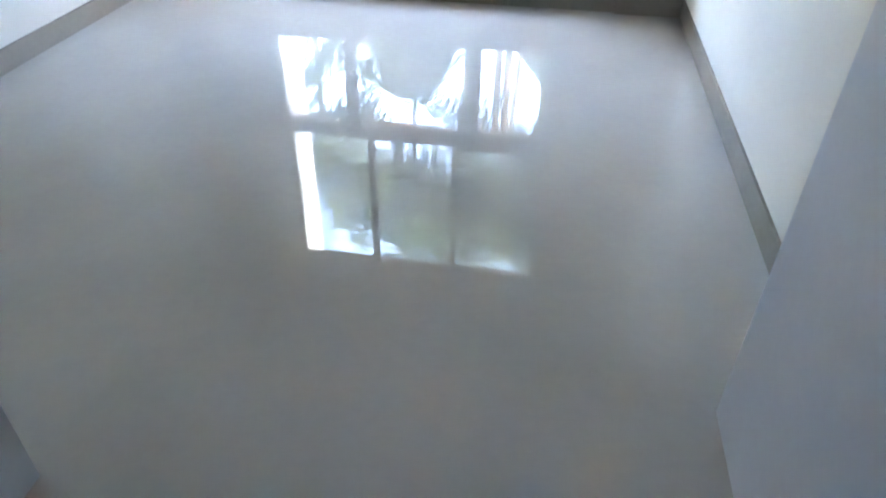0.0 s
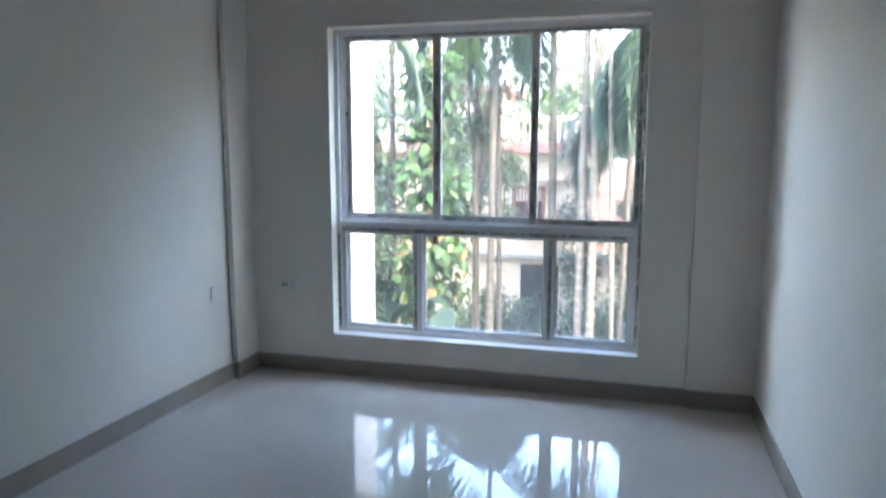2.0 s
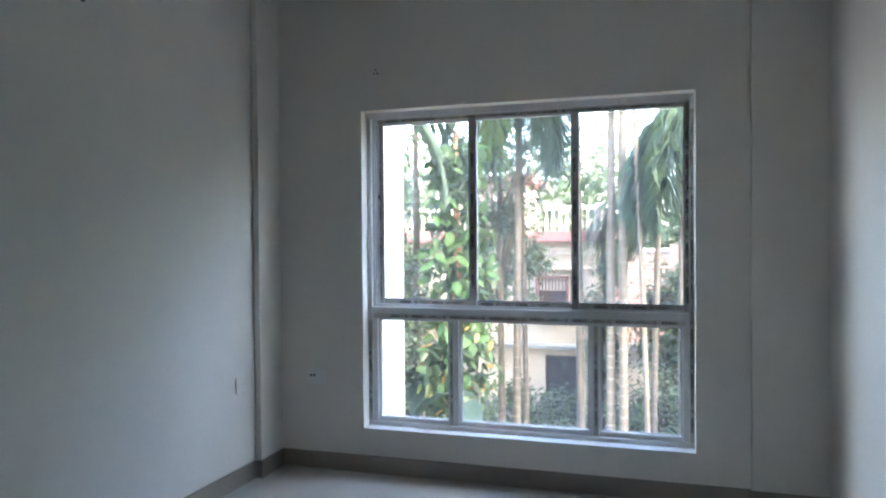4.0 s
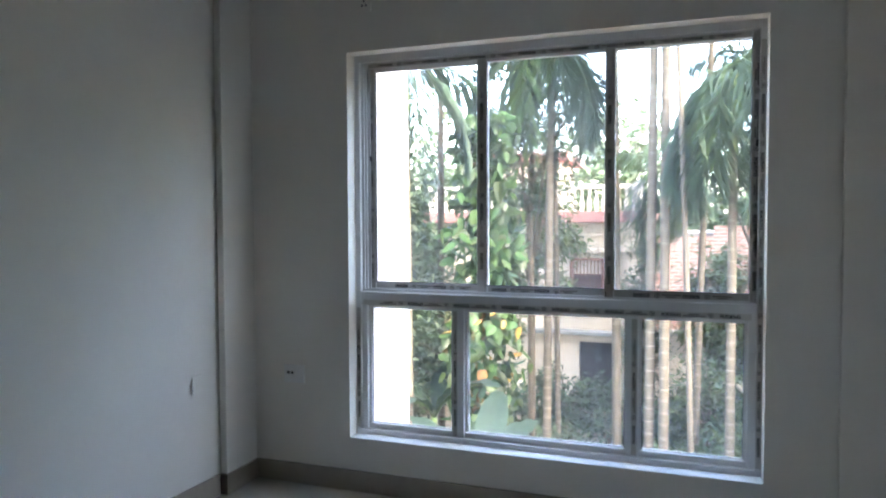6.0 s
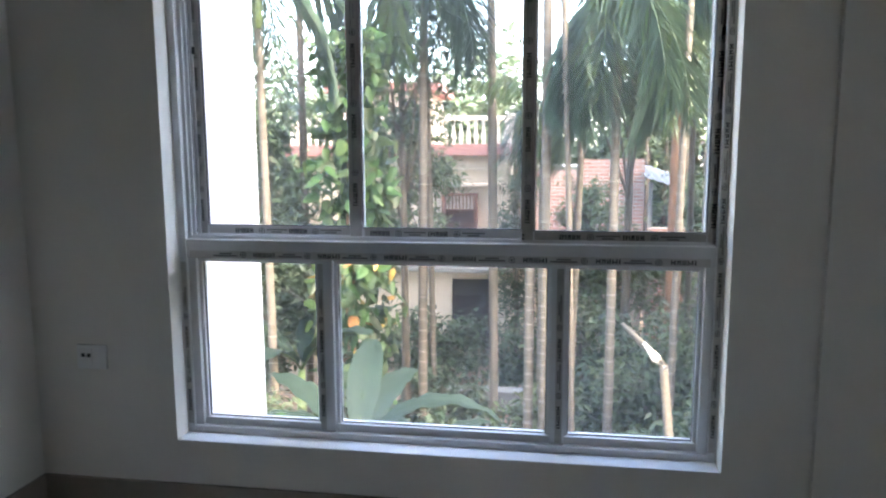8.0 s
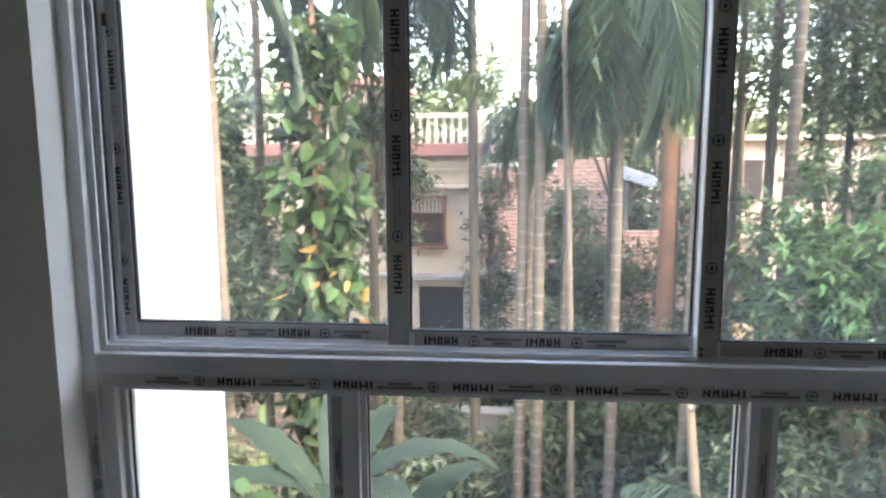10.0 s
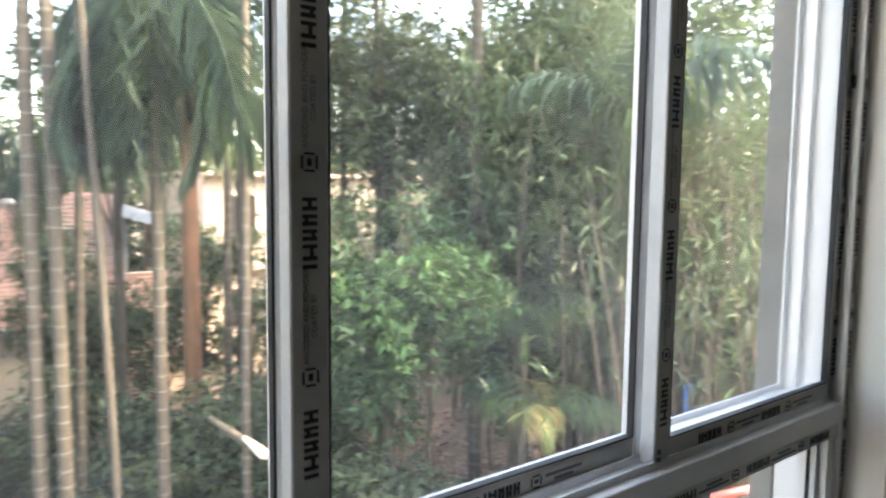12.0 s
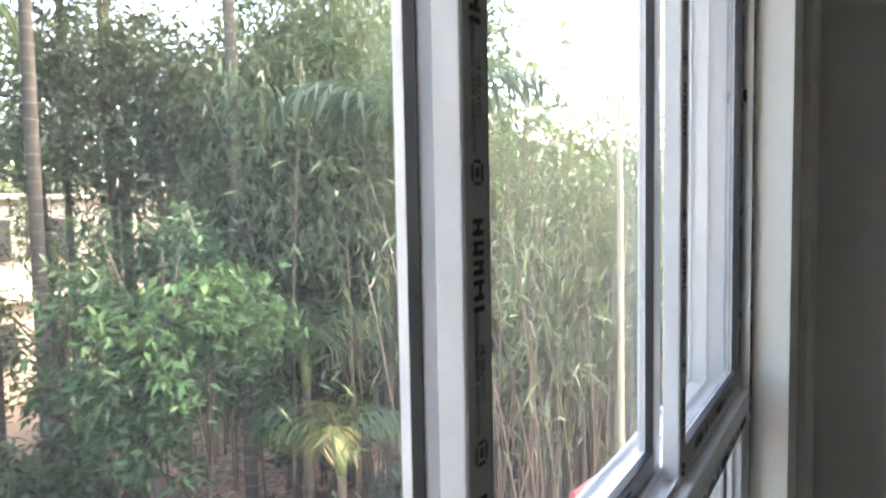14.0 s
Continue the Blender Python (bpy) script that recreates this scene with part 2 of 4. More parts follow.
def splay(bm):
    """The west wall runs slightly off square, widening the room towards the door."""
    for v in bm.verts:
        v.co.x += 0.034 * min(0.0, v.co.y + 0.243)
    return bm


structure("floor", box(XL - 0.4, -5.6, -0.12, 3.3, 0.0, 0.0), floor_tile, "glossy beige polished vitrified tile floor reflecting the window", "floor")
structure("wall_north", boxes([(XL - 0.2, 0, -0.12, 0, T, CEIL + 0.1), (W, 0, -0.12, XR + 0.2, T, CEIL + 0.1), (0, 0, -0.12, W, T, SILL), (0, 0, HEAD, W, T, CEIL + 0.1)]), wall_paint, "off-white painted wall around the large window", "wall")
structure("wall_west", splay(box(XL - 0.2, -5.6, 0, XL, 0, CEIL)), wall_paint, "off-white painted side wall lit by the window", "wall")
structure("wall_column", box(XL, -0.243, 0, -0.530, 0, CEIL, 0.004), wall_paint, "shallow painted concrete column in the corner", "column")
structure("wall_east", box(XR, -5.6, 0, XR + 0.2, 0, CEIL), wall_paint, "off-white painted side wall", "wall")
structure("wall_column_2", box(2.082, -0.022, 0, XR, 0, CEIL, 0.003), wall_paint, "slightly proud plastered column beside the window", "column")
structure("ceiling_beam", box(2.30, -3.20, 2.56, XR, -0.022, CEIL), wall_paint, "painted concrete beam along the ceiling edge", "beam")
structure("ceiling", box(XL - 0.45, -5.6, CEIL, XR + 0.2, T, CEIL + 0.12), ceiling_paint, "white painted flat ceiling", "ceiling")
structure("wall_south", boxes([(XL - 0.12, YB - 0.12, 0, 0.72, YB, CEIL), (0.72, YB - 0.12, 2.1, 2.185, YB, CEIL)]), wall_paint, "off-white painted wall with the doorway", "wall")
structure("wall_corridor_side", box(2.185, -5.5, 0, XR, -2.79, CEIL, 0.004), door_paint, "plain painted corridor side wall", "wall")
structure("wall_corridor", box(XL - 0.2, -5.6, 0, XR, -5.5, CEIL), wall_paint, "plain painted corridor end wall", "wall")

SK = 0.10
for i, (row, nm) in enumerate([((-0.530, -0.012, 0, 2.082, 0, SK), "along the window wall"),
                               ((XL, -0.256, 0, -0.518, -0.243, SK), "round the column front"),
                               ((-0.530, -0.243, 0, -0.518, -0.012, SK), "on the column side"),
                               ((XL, YB, 0, XL + 0.012, -0.256, SK), "along the side wall"),
                               ((2.070, -0.034, 0, XR - 0.012, -0.022, SK), "under the proud column"),
                               ((XR - 0.012, -2.79, 0, XR, -0.022, SK), "along the far side wall"),
                               ((XL - 0.08, YB, 0, 0.72, YB + 0.012, SK), "beside the doorway")]):
    structure("baseboard", splay(box(*row, 0.002)) if nm == "along the side wall" else box(*row, 0.002), skirt_tile, "brown-beige tile skirting " + nm, "skirting")


# ---- window: fixed lights below, three sliding sashes above ----
win = thing("window_1", "large aluminium window with sliding sashes over fixed panes", "window", (0, 0, 0), kind="structure")
FY0, FY1 = 0.078, 0.212
part("window_sill", box(0.0, 0.001, SILL - 0.001, W, 0.24, SILL + 0.006, 0.002), sill_paint, win, "white painted sill")
part("frame_jamb", boxes([(0.0, FY0, SILL + 0.006, 0.026, FY1, HEAD)]), aluminium, win)
part("frame_jamb", boxes([(W - 0.026, FY0, SILL + 0.006, W, FY1, HEAD)]), aluminium, win)
part("frame_head", boxes([(0.026, FY0, HEAD - 0.035, W - 0.026, FY1, HEAD)]), aluminium, win)
part("frame_foot", box(0.026, FY0, SILL + 0.006, W - 0.026, FY1, SILL + 0.030, 0.002), aluminium, win)
TR0, TR1 = 0.893, 0.960
part("transom", box(0.026, FY0, TR0, W - 0.026, FY1, TR1, 0.003), aluminium, win)
# tracks under and over the sashes
for y in (0.098, 0.130, 0.168, 0.206):
    part("track", box(0.026, y, TR1, W - 0.026, y + 0.004, TR1 + 0.012), aluminium, win)
    part("track", box(0.026, y, HEAD - 0.050, W - 0.026, y + 0.004, HEAD - 0.035), aluminium, win)
# side channels of the jambs
for x0, x1 in ((0.026, 0.040), (W - 0.040, W - 0.026)):
    for y in (0.098, 0.130, 0.168, 0.204):
        part("channel_rib", box(x0, y, TR1 + 0.012, x1, y + 0.005, HEAD - 0.050), aluminium, win)
part("channel_liner", boxes([(0.0262, 0.104, TR1 + 0.013, 0.0280, 0.129, HEAD - 0.051), (0.0262, 0.136, TR1 + 0.013, 0.0280, 0.167, HEAD - 0.051)]), rubber, win, "dark lining of the empty track")
# fixed lower lights
LY0, LY1 = 0.100, 0.142
Z0, Z1 = SILL + 0.030, TR0
for x0, x1 in ((0.026, 0.056), (0.497, 0.551), (1.290, 1.338), (W - 0.056, W - 0.026)):
    m = part("mullion", box(x0, LY0 - 0.012, Z0, x1, LY1, Z1, 0.002), aluminium, win)
for x0, x1 in ((0.056, 0.497), (0.551, 1.290), (1.338, W - 0.056)):
    fixed = part("fixed_light", boxes([(x0, LY0, Z0, x1, LY1, Z0 + 0.026), (x0, LY0, Z1 - 0.014, x1, LY1, Z1), (x0, LY0 + 0.006, Z0 + 0.026, x0 + 0.012, LY1, Z1 - 0.014), (x1 - 0.012, LY0 + 0.006, Z0 + 0.026, x1, LY1, Z1 - 0.014)]), aluminium, win)
    pane = part("pane", box(x0 + 0.008, 0.124, Z0 + 0.020, x1 - 0.008, 0.129, Z1 - 0.010), glass, fixed)
    pane.visible_shadow = False
    part("gasket", boxes([(x0 + 0.012, 0.118, Z0 + 0.026, x1 - 0.012, 0.124, Z0 + 0.029), (x0 + 0.012, 0.118, Z0 + 0.029, x0 + 0.015, 0.124, Z1 - 0.014), (x1 - 0.015, 0.118, Z0 + 0.029, x1 - 0.012, 0.124, Z1 - 0.014)]), rubber, fixed)


def sash(x0, x1, yc, left, right):
    """A sliding sash: two stiles, two rails, a pane, its gasket and a lock."""
    za, zb = TR1 + 0.004, HEAD - 0.038
    y0, y1 = yc - 0.013, yc + 0.013
    s = part("sash", box(x0, y0, za, x0 + left, y1, zb, 0.002), aluminium, win)
    part("stile", box(x1 - right, y0, za, x1, y1, zb, 0.002), aluminium, s)
    part("bottom_rail", box(x0 + left, y0 + 0.002, za, x1 - right, y1 - 0.002, za + 0.036), aluminium, s)
    part("top_rail", box(x0 + left, y0 + 0.002, zb - 0.026, x1 - right, y1 - 0.002, zb), aluminium, s)
    p = part("pane", box(x0 + left - 0.004, yc - 0.0025, za + 0.034, x1 - right + 0.004, yc + 0.0025, zb - 0.022), glass, s)
    p.visible_shadow = False
    g = 0.003
    part("gasket", boxes([(x0 + left, y0 + 0.001, za + 0.036, x0 + left + g, yc, zb - 0.026), (x1 - right - g, y0 + 0.001, za + 0.036, x1 - right, yc, zb - 0.026), (x0 + left + g, y0 + 0.001, za + 0.036, x1 - right - g, yc, za + 0.036 + g)]), rubber, s)
    return s


sash_left = sash(0.022, 0.642, 0.188, 0.042, 0.040)
sash_mid = sash(0.602, 1.230, 0.150, 0.046, 0.040)
sash_right = sash(1.190, 1.806, 0.112, 0.040, 0.036)
part("latch", box(0.036, 0.166, 1.600, 0.048, 0.172, 1.625, 0.002), dark_plastic, sash_left)
part("latch", box(1.786, 0.090, 1.600, 1.796, 0.096, 1.625, 0.002), dark_plastic, sash_right)
part("corner_screws", boxes([(1.194, 0.093, 0.972, 1.200, 0.096, 0.979), (1.194, 0.093, 0.984, 1.200, 0.096, 0.991)]), dark_plastic, sash_mid)


def tape_strip(a, b, width, y, flip, period=0.231, parent=None, start=0.05, film_mat=None):
    """Grey protective film along a profile from a to b (x, z), printed with dark blocks, rings and faint lines."""
    (xa, za), (xb, zb) = a, b
    upright = abs(zb - za) > abs(xb - xa)
    length = abs(zb - za) if upright else abs(xb - xa)

    def strip(u0, u1, v0, v1, d):
        if upright:
            return (xa + v0, y - d, za + u0, xa + v1, y - d + 0.0008, za + u1)
        return (xa + u0, y - d, za + v0, xa + u1, y - d + 0.0008, za + v1)

    film = part("protective_tape", boxes([strip(0, length, -width / 2, width / 2, 0.001)]), film_mat or tape, parent)
    dark, pale = [], []
    u = start
    h = min(width * 0.30, 0.0085)

    def mark(u0, u1, v0, v1, d=0.0018):
        """One printed bar at u0..u1 from the repeat's start, turned end for end where the film runs the other way."""
        if flip:
            u0, u1, v0, v1 = period - u1, period - u0, -v1, -v0
        return strip(u + u0, u + u1, v0, v1, d)

    while u + period * 0.9 < length:
        k = period / 0.231
        for s0, wdt, bar in ((0.0, 0.0045, 0.0), (0.009, 0.017, 0.25), (0.030, 0.012, 0.45), (0.046, 0.012, -0.45), (0.062, 0.014, 0.0)):
            s0, wdt = s0 * k, wdt * k
            dark.append(mark(s0, s0 + 0.0045, -h, h))
            if bar or s0 > 0:
                dark.append(mark(s0 + 0.0045, s0 + wdt - 0.004, h * bar - 0.0022, h * bar + 0.0022))
                dark.append(mark(s0 + wdt - 0.004, s0 + wdt, -h, h))
        ring = 0.113 * k
        for q in (-1, 1):
            dark.append(mark(ring - 0.007, ring + 0.007, q * h - 0.0012, q * h + 0.0012))
            dark.append(mark(ring + q * 0.009 - 0.0012, ring + q * 0.009 + 0.0012, -h * 0.7, h * 0.7))
        dark.append(mark(ring - 0.004, ring + 0.004, -h * 0.3, h * 0.3))
        if upright and width > 0.035:
            # the small print between the large marks, read upwards
            for line, dv in (("ANODISED AND POWDER", h * 0.55), ("COATED BY", -h * 0.55)):
                txt = bpy.data.curves.new("printed_text", "FONT")
                txt.body, txt.size, txt.align_x, txt.align_y = line, 0.0088, "CENTER", "CENTER"
                txt.extrude = 0.0002
                txt.materials.append(pale_ink)
                ob = new("printed_text", txt)
                ob.parent = film
                ob.matrix_world = Matrix(((0, -1, 0, xa - dv), (0, 0, -1, y - 0.0016), (1, 0, 0, za + u + 0.180), (0, 0, 0, 1)))
        else:
            pale.append(mark(0.134 * k, 0.222 * k, h * 0.2, h * 0.75, 0.0017))
            pale.append(mark(0.155 * k, 0.200 * k, -h * 0.75, -h * 0.2, 0.0017))
        u += period
    if dark:
        part("printed_mark", boxes(dark), ink, film)
    if pale:
        part("printed_line", boxes(pale), pale_ink, film)


tape_strip((0.625, 0.966), (0.625, 2.058), 0.041, 0.137, False, parent=sash_mid, start=0.11)
tape_strip((1.210, 0.966), (1.210, 2.058), 0.036, 0.099, False, parent=sash_right, start=0.06)
tape_strip((0.043, 0.966), (0.043, 2.058), 0.036, 0.175, False, parent=sash_left, start=0.05)
tape_strip((1.788, 0.966), (1.788, 2.058), 0.032, 0.099, False, parent=sash_right, start=0.05)
tape_strip((0.068, 0.982), (0.600, 0.982), 0.031, 0.177, False, parent=sash_left, start=0.10, period=0.20)
tape_strip((0.656, 0.982), (1.188, 0.982), 0.031, 0.139, False, parent=sash_mid, start=0.02, period=0.20)
tape_strip((1.234, 0.982), (1.768, 0.982), 0.031, 0.101, False, parent=sash_right, start=0.08, period=0.20)
tape_strip((0.068, 2.048), (1.768, 2.048), 0.020, 0.092, False, parent=win, start=0.05)
tape_strip((0.040, 0.908), (1.780, 0.908), 0.026, FY0, True, parent=win, start=0.08, film_mat=pale_tape)
tape_strip((0.508, 0.290), (0.508, 0.880), 0.020, 0.088, False, parent=win, start=0.05)
tape_strip((1.320, 0.290), (1.320, 0.880), 0.022, 0.088, False, parent=win, start=0.05)
tape_strip((0.013, 0.290), (0.013, 0.880), 0.020, FY0, False, parent=win, start=0.05)
tape_strip((W - 0.013, 0.290), (W - 0.013, 2.02), 0.020, FY0, False, parent=win, start=0.05)

# ---- small fittings ----
sock = thing("wall_socket", "white plastic wall socket plate with two dark holes", "socket", (-0.303, 0, 0.548))
part("plate", box(-0.057, -0.010, -0.044, 0.057, 0.0, 0.044, 0.003), white_plastic, sock)
part("module", box(-0.045, -0.012, -0.030, 0.005, -0.0101, 0.030, 0.001), white_plastic, sock)
for dx in (-0.030, -0.008):
    part("hole", box(dx - 0.007, -0.0132, 0.000, dx + 0.007, -0.0121, 0.013), dark_plastic, sock)
switch = thing("switch_plate", "white switch plate with a dark gap at its edge", "switch", (XL - 0.004, -0.388, 0.557))
part("plate", box(0.0, -0.043, -0.043, 0.006, 0.043, 0.043, 0.002), wall_paint, switch)
part("rocker", box(0.0061, -0.020, -0.012, 0.008, 0.000, 0.014, 0.001), wall_paint, switch)
part("edge_gap", box(0.002, -0.0450, -0.030, 0.0042, -0.0432, 0.032), dark_plastic, switch)
ac = thing("wall_holes", "three small dark wiring holes in a plate", "wall outlet", (0.096, 0, 2.317))
part("plate", box(-0.035, -0.006, -0.035, 0.035, 0.0, 0.035, 0.002), wall_paint, ac)
for dx, dz in ((0, 0.012), (-0.010, -0.008), (0.010, -0.008)):
    part("hole", box(dx - 0.004, -0.0075, dz - 0.005, dx + 0.004, -0.0061, dz + 0.005), dark_plastic, ac)
wire = thing("wire_stub", "short dark cable stub sticking out of the wall", "cable", (XL - 0.040, -1.473, 2.355))
part("cable", tube([(0, 0, 0), (0.015, 0.006, 0.0), (0.03, 0.012, -0.012), (0.035, 0.02, -0.03)], [0.012, 0.014, 0.012, 0.008]), dark_plastic, wire)

# ---- ceiling fan ----
fan = thing("ceiling_fan", "white three-bladed ceiling fan at rest", "ceiling fan", (0.868, -1.5, 0))
part("canopy", lathe([(0.02, 2.72), (0.06, 2.76), (0.065, CEIL)], 24), fan_enamel, fan)
part("downrod", lathe([(0.012, 2.44), (0.012, 2.73)], 12), fan_enamel, fan)
part("motor", lathe([(0.05, 2.345), (0.092, 2.352), (0.104, 2.375), (0.104, 2.405), (0.085, 2.435), (0.03, 2.45), (0.02, 2.49)], 28), fan_enamel, fan)
part("bottom_cap", lathe([(0.040, 2.296), (0.052, 2.301), (0.058, 2.325), (0.062, 2.344)], 24), fan_enamel, fan)
for a in (-14, 106, 226):
    bm = bmesh.new()
    prev = None
    for s, wd, dz in ((0.17, 0.045, 0.0), (0.26, 0.062, 0.004), (0.45, 0.066, 0.004), (0.58, 0.060, 0.0), (0.61, 0.035, 0.0)):
        row = [bm.verts.new((s, -wd, 2.385 - wd * 0.14 + dz)), bm.verts.new((s, wd, 2.385 + wd * 0.14 + dz))]
        low = [bm.verts.new((v.co.x, v.co.y, v.co.z - 0.004)) for v in row]
        cur = row + low[::-1]
        if prev:
            for i in range(4):
                bm.faces.new((prev[i], prev[(i + 1) % 4], cur[(i + 1) % 4], cur[i]))
        else:
            bm.faces.new(cur)
        prev = cur
    bm.faces.new(prev[::-1])
    b = part("blade", bm, fan_enamel, fan)
    b.rotation_euler = (0, 0, radians(a))
    arm = part("blade_arm", box(0.09, -0.018, 2.378, 0.20, 0.018, 2.384, 0.002), fan_enamel, b)

# ---- open door leaf at the entry ----
door = thing("door_1", "pale painted flush door standing open against the wall", "door", (2.200, -2.772, 0), kind="structure")
door.rotation_euler = (0, 0, radians(65.5))
part("leaf", box(-0.012, -0.032, 0.006, 0.50, 0.0, 2.06, 0.003), door_paint, door)
hd = part("door_handle", box(0.445, 0.0, 0.92, 0.475, 0.006, 1.08, 0.002), steel, door)
part("lever", tube([(0.460, 0.006, 1.02), (0.460, 0.045, 1.02), (0.435, 0.052, 1.02), (0.345, 0.052, 1.02)], [0.009, 0.009, 0.009, 0.008]), steel, hd)
for z in (0.25, 1.05, 1.85):
    part("hinge", lathe([(0.007, z - 0.05), (0.007, z + 0.05)], 10, (-0.008, -0.016, 0)), steel, door)
for row in ((0.72, YB - 0.12, 0, 0.77, YB + 0.005, 2.10), (0.77, YB - 0.12, 2.05, 2.185, YB + 0.005, 2.10)):
    structure("trim", box(*row, 0.003), door_paint, "pale painted wooden door frame", "door frame")

# ---- outside of this building ----
structure("wall_fin", box(-0.45, T, -3.4, -0.143, 1.10, 6.0, 0.01), outer_paint, "bright white outer wall projecting beside the window", "outer wall")
# added strip: its grey paints the shade on the outer reveal
structure("trim", box(W - 0.034, 0.2135, SILL, W - 0.001, 0.264, HEAD, 0.003), concrete, "grey strip standing in for the shaded outer reveal beside the window frame", "window edge")
structure("wall_fin_east", box(1.99, T, -3.4, XR + 0.2, 0.30, 6.0, 0.005), outer_paint, "shaded outer wall band beside the window", "outer wall")
structure("wall_outer_below", box(XL - 0.2, 0.02, -3.4, XR + 0.2, T, -0.12), outer_paint, "white outer wall under the window", "outer wall")

# ---- ground ----
GZ = -3.4
R = np.random.default_rng(5)


def ground_height(x, y):
    """The yard: flat, with a low bank to the east."""
    e = np.clip((x - 2.2) / 3.5, 0, 1) * np.clip((9.0 - y) / 4.0, 0, 1)
    return GZ + 1.2 * e * e * (3 - 2 * e) + 0.08 * np.sin(x * 1.3) * np.cos(y * 1.1)


def ground_sheet():
    xs = np.concatenate([np.linspace(-900, -30, 8), np.linspace(-26, 26, 105), np.linspace(30, 900, 8)])
    ys = np.concatenate([np.linspace(-600, -12, 6), np.linspace(-10, 34, 89), np.linspace(40, 1200, 8)])
    gx, gy = np.meshgrid(xs, ys)
    near = (np.abs(gx) < 26) & (gy > -10) & (gy < 34)
    gz = np.where(near, ground_height(gx, gy) + 0.03 * np.sin(gx * 5.1 + gy * 3.3), GZ)
    nx, ny = len(xs), len(ys)
    i = (np.arange(ny - 1)[:, None] * nx + np.arange(nx - 1)[None]).ravel()
    return soup("ground", np.stack([gx, gy, gz], -1).reshape(-1, 3), np.stack([i, i + 1, i + nx + 1, i + nx], -1), soil)


tagged(ground_sheet(), "brown soil yard covered with leaf litter", "ground", kind="structure")


def leaves(centres, length, width, mat, name, parent=None, down=0.3, spread=1.0, fold=0.25):
    """Pointed, slightly folded leaves with random turns, one at each centre."""
    c = np.asarray(centres, dtype=float)
    n = len(c)
    a = R.uniform(0, 2 * math.pi, n)
    tilt = R.normal(-down, 0.45 * spread, n)
    d = np.stack([np.cos(a) * np.cos(tilt), np.sin(a) * np.cos(tilt), np.sin(tilt)], -1)
    side = np.cross(d, [0, 0, 1.0])
    side /= np.linalg.norm(side, axis=1)[:, None] + 1e-9
    up = np.cross(side, d)
    roll = R.normal(0, 0.6, n)[:, None]
    side, up = side * np.cos(roll) + up * np.sin(roll), up * np.cos(roll) - side * np.sin(roll)
    L = (length * R.uniform(0.6, 1.25, n))[:, None]
    wd = L * (width / length) / 2
    f = wd * fold
    base, tip = c, c + d * L - up * L * 0.12
    m1 = c + d * L * 0.4
    v = np.stack([base, m1 + side * wd + up * f, tip, m1 - side * wd + up * f], 1)
    k = np.arange(n)[:, None] * 4
    faces = np.concatenate([k + [0, 1, 2], k + [0, 2, 3]], 0)
    return soup(name, v.reshape(-1, 3), faces, mat, parent)


def clumps(centre, radii, count, per, size, hollow=0.55):
    """Points in many small clumps spread over an uneven ellipsoid."""
    u = R.normal(size=(count, 3))
    u /= np.linalg.norm(u, axis=1)[:, None]
    r = R.uniform(hollow, 1.08, count)[:, None] * (1 + 0.18 * np.sin(u[:, :1] * 5 + u[:, 2:] * 4))
    cc = np.asarray(centre) + u * r * np.asarray(radii)
    p = cc[:, None] + R.normal(size=(count, per, 3)) * size
    return cc, p.reshape(-1, 3)


def broad_tree(x, y, top, radii, label, mat, trunk_mat=None, n=70, per=60, leaf=0.11, width=0.045, size=0.125, r=0.07, name="tree", hollow=0.5, down=0.35, fork=0.5):
    """A tapered trunk, limbs that reach to the clumps, and a crown of leaves."""
    g = float(ground_height(x, y))
    th = thing(name, label, "tree" if name == "tree" else "bush", (x, y, g))
    h = top - g
    cz = h - radii[2]
    cc, pts = clumps((0, 0, cz), radii, n, per, size, hollow)
    bm = bmesh.new()
    lean = R.normal(0, 0.12, 2)
    fz = max(0.25, h * fork - 0.2)
    mid = (lean[0], lean[1], fz)
    tube_into(bm, [(0, 0, -0.1), (lean[0] * 0.4, lean[1] * 0.5, fz * 0.5), mid, (lean[0] * 0.5, 0, max(cz, fz + 0.1)), (0, 0, cz + radii[2] * 0.7)], [r * 1.25, r, r * 0.85, r * 0.5, r * 0.15])
    for q in cc[:: max(1, n // 16)]:
        s = Vector((lean[0] * 0.7, lean[1] * 0.5, fz + (max(cz, fz + 0.1) - fz) * R.uniform(0, 1)))
        e = Vector(q)
        tube_into(bm, [s, s.lerp(e, 0.5) + Vector((0, 0, 0.12)), e], [r * 0.4, r * 0.25, r * 0.08], 5)
    part("trunk", bm, trunk_mat or bark_brown, th)
    leaves(pts, leaf, width, mat, "crown", th, down)
    return th


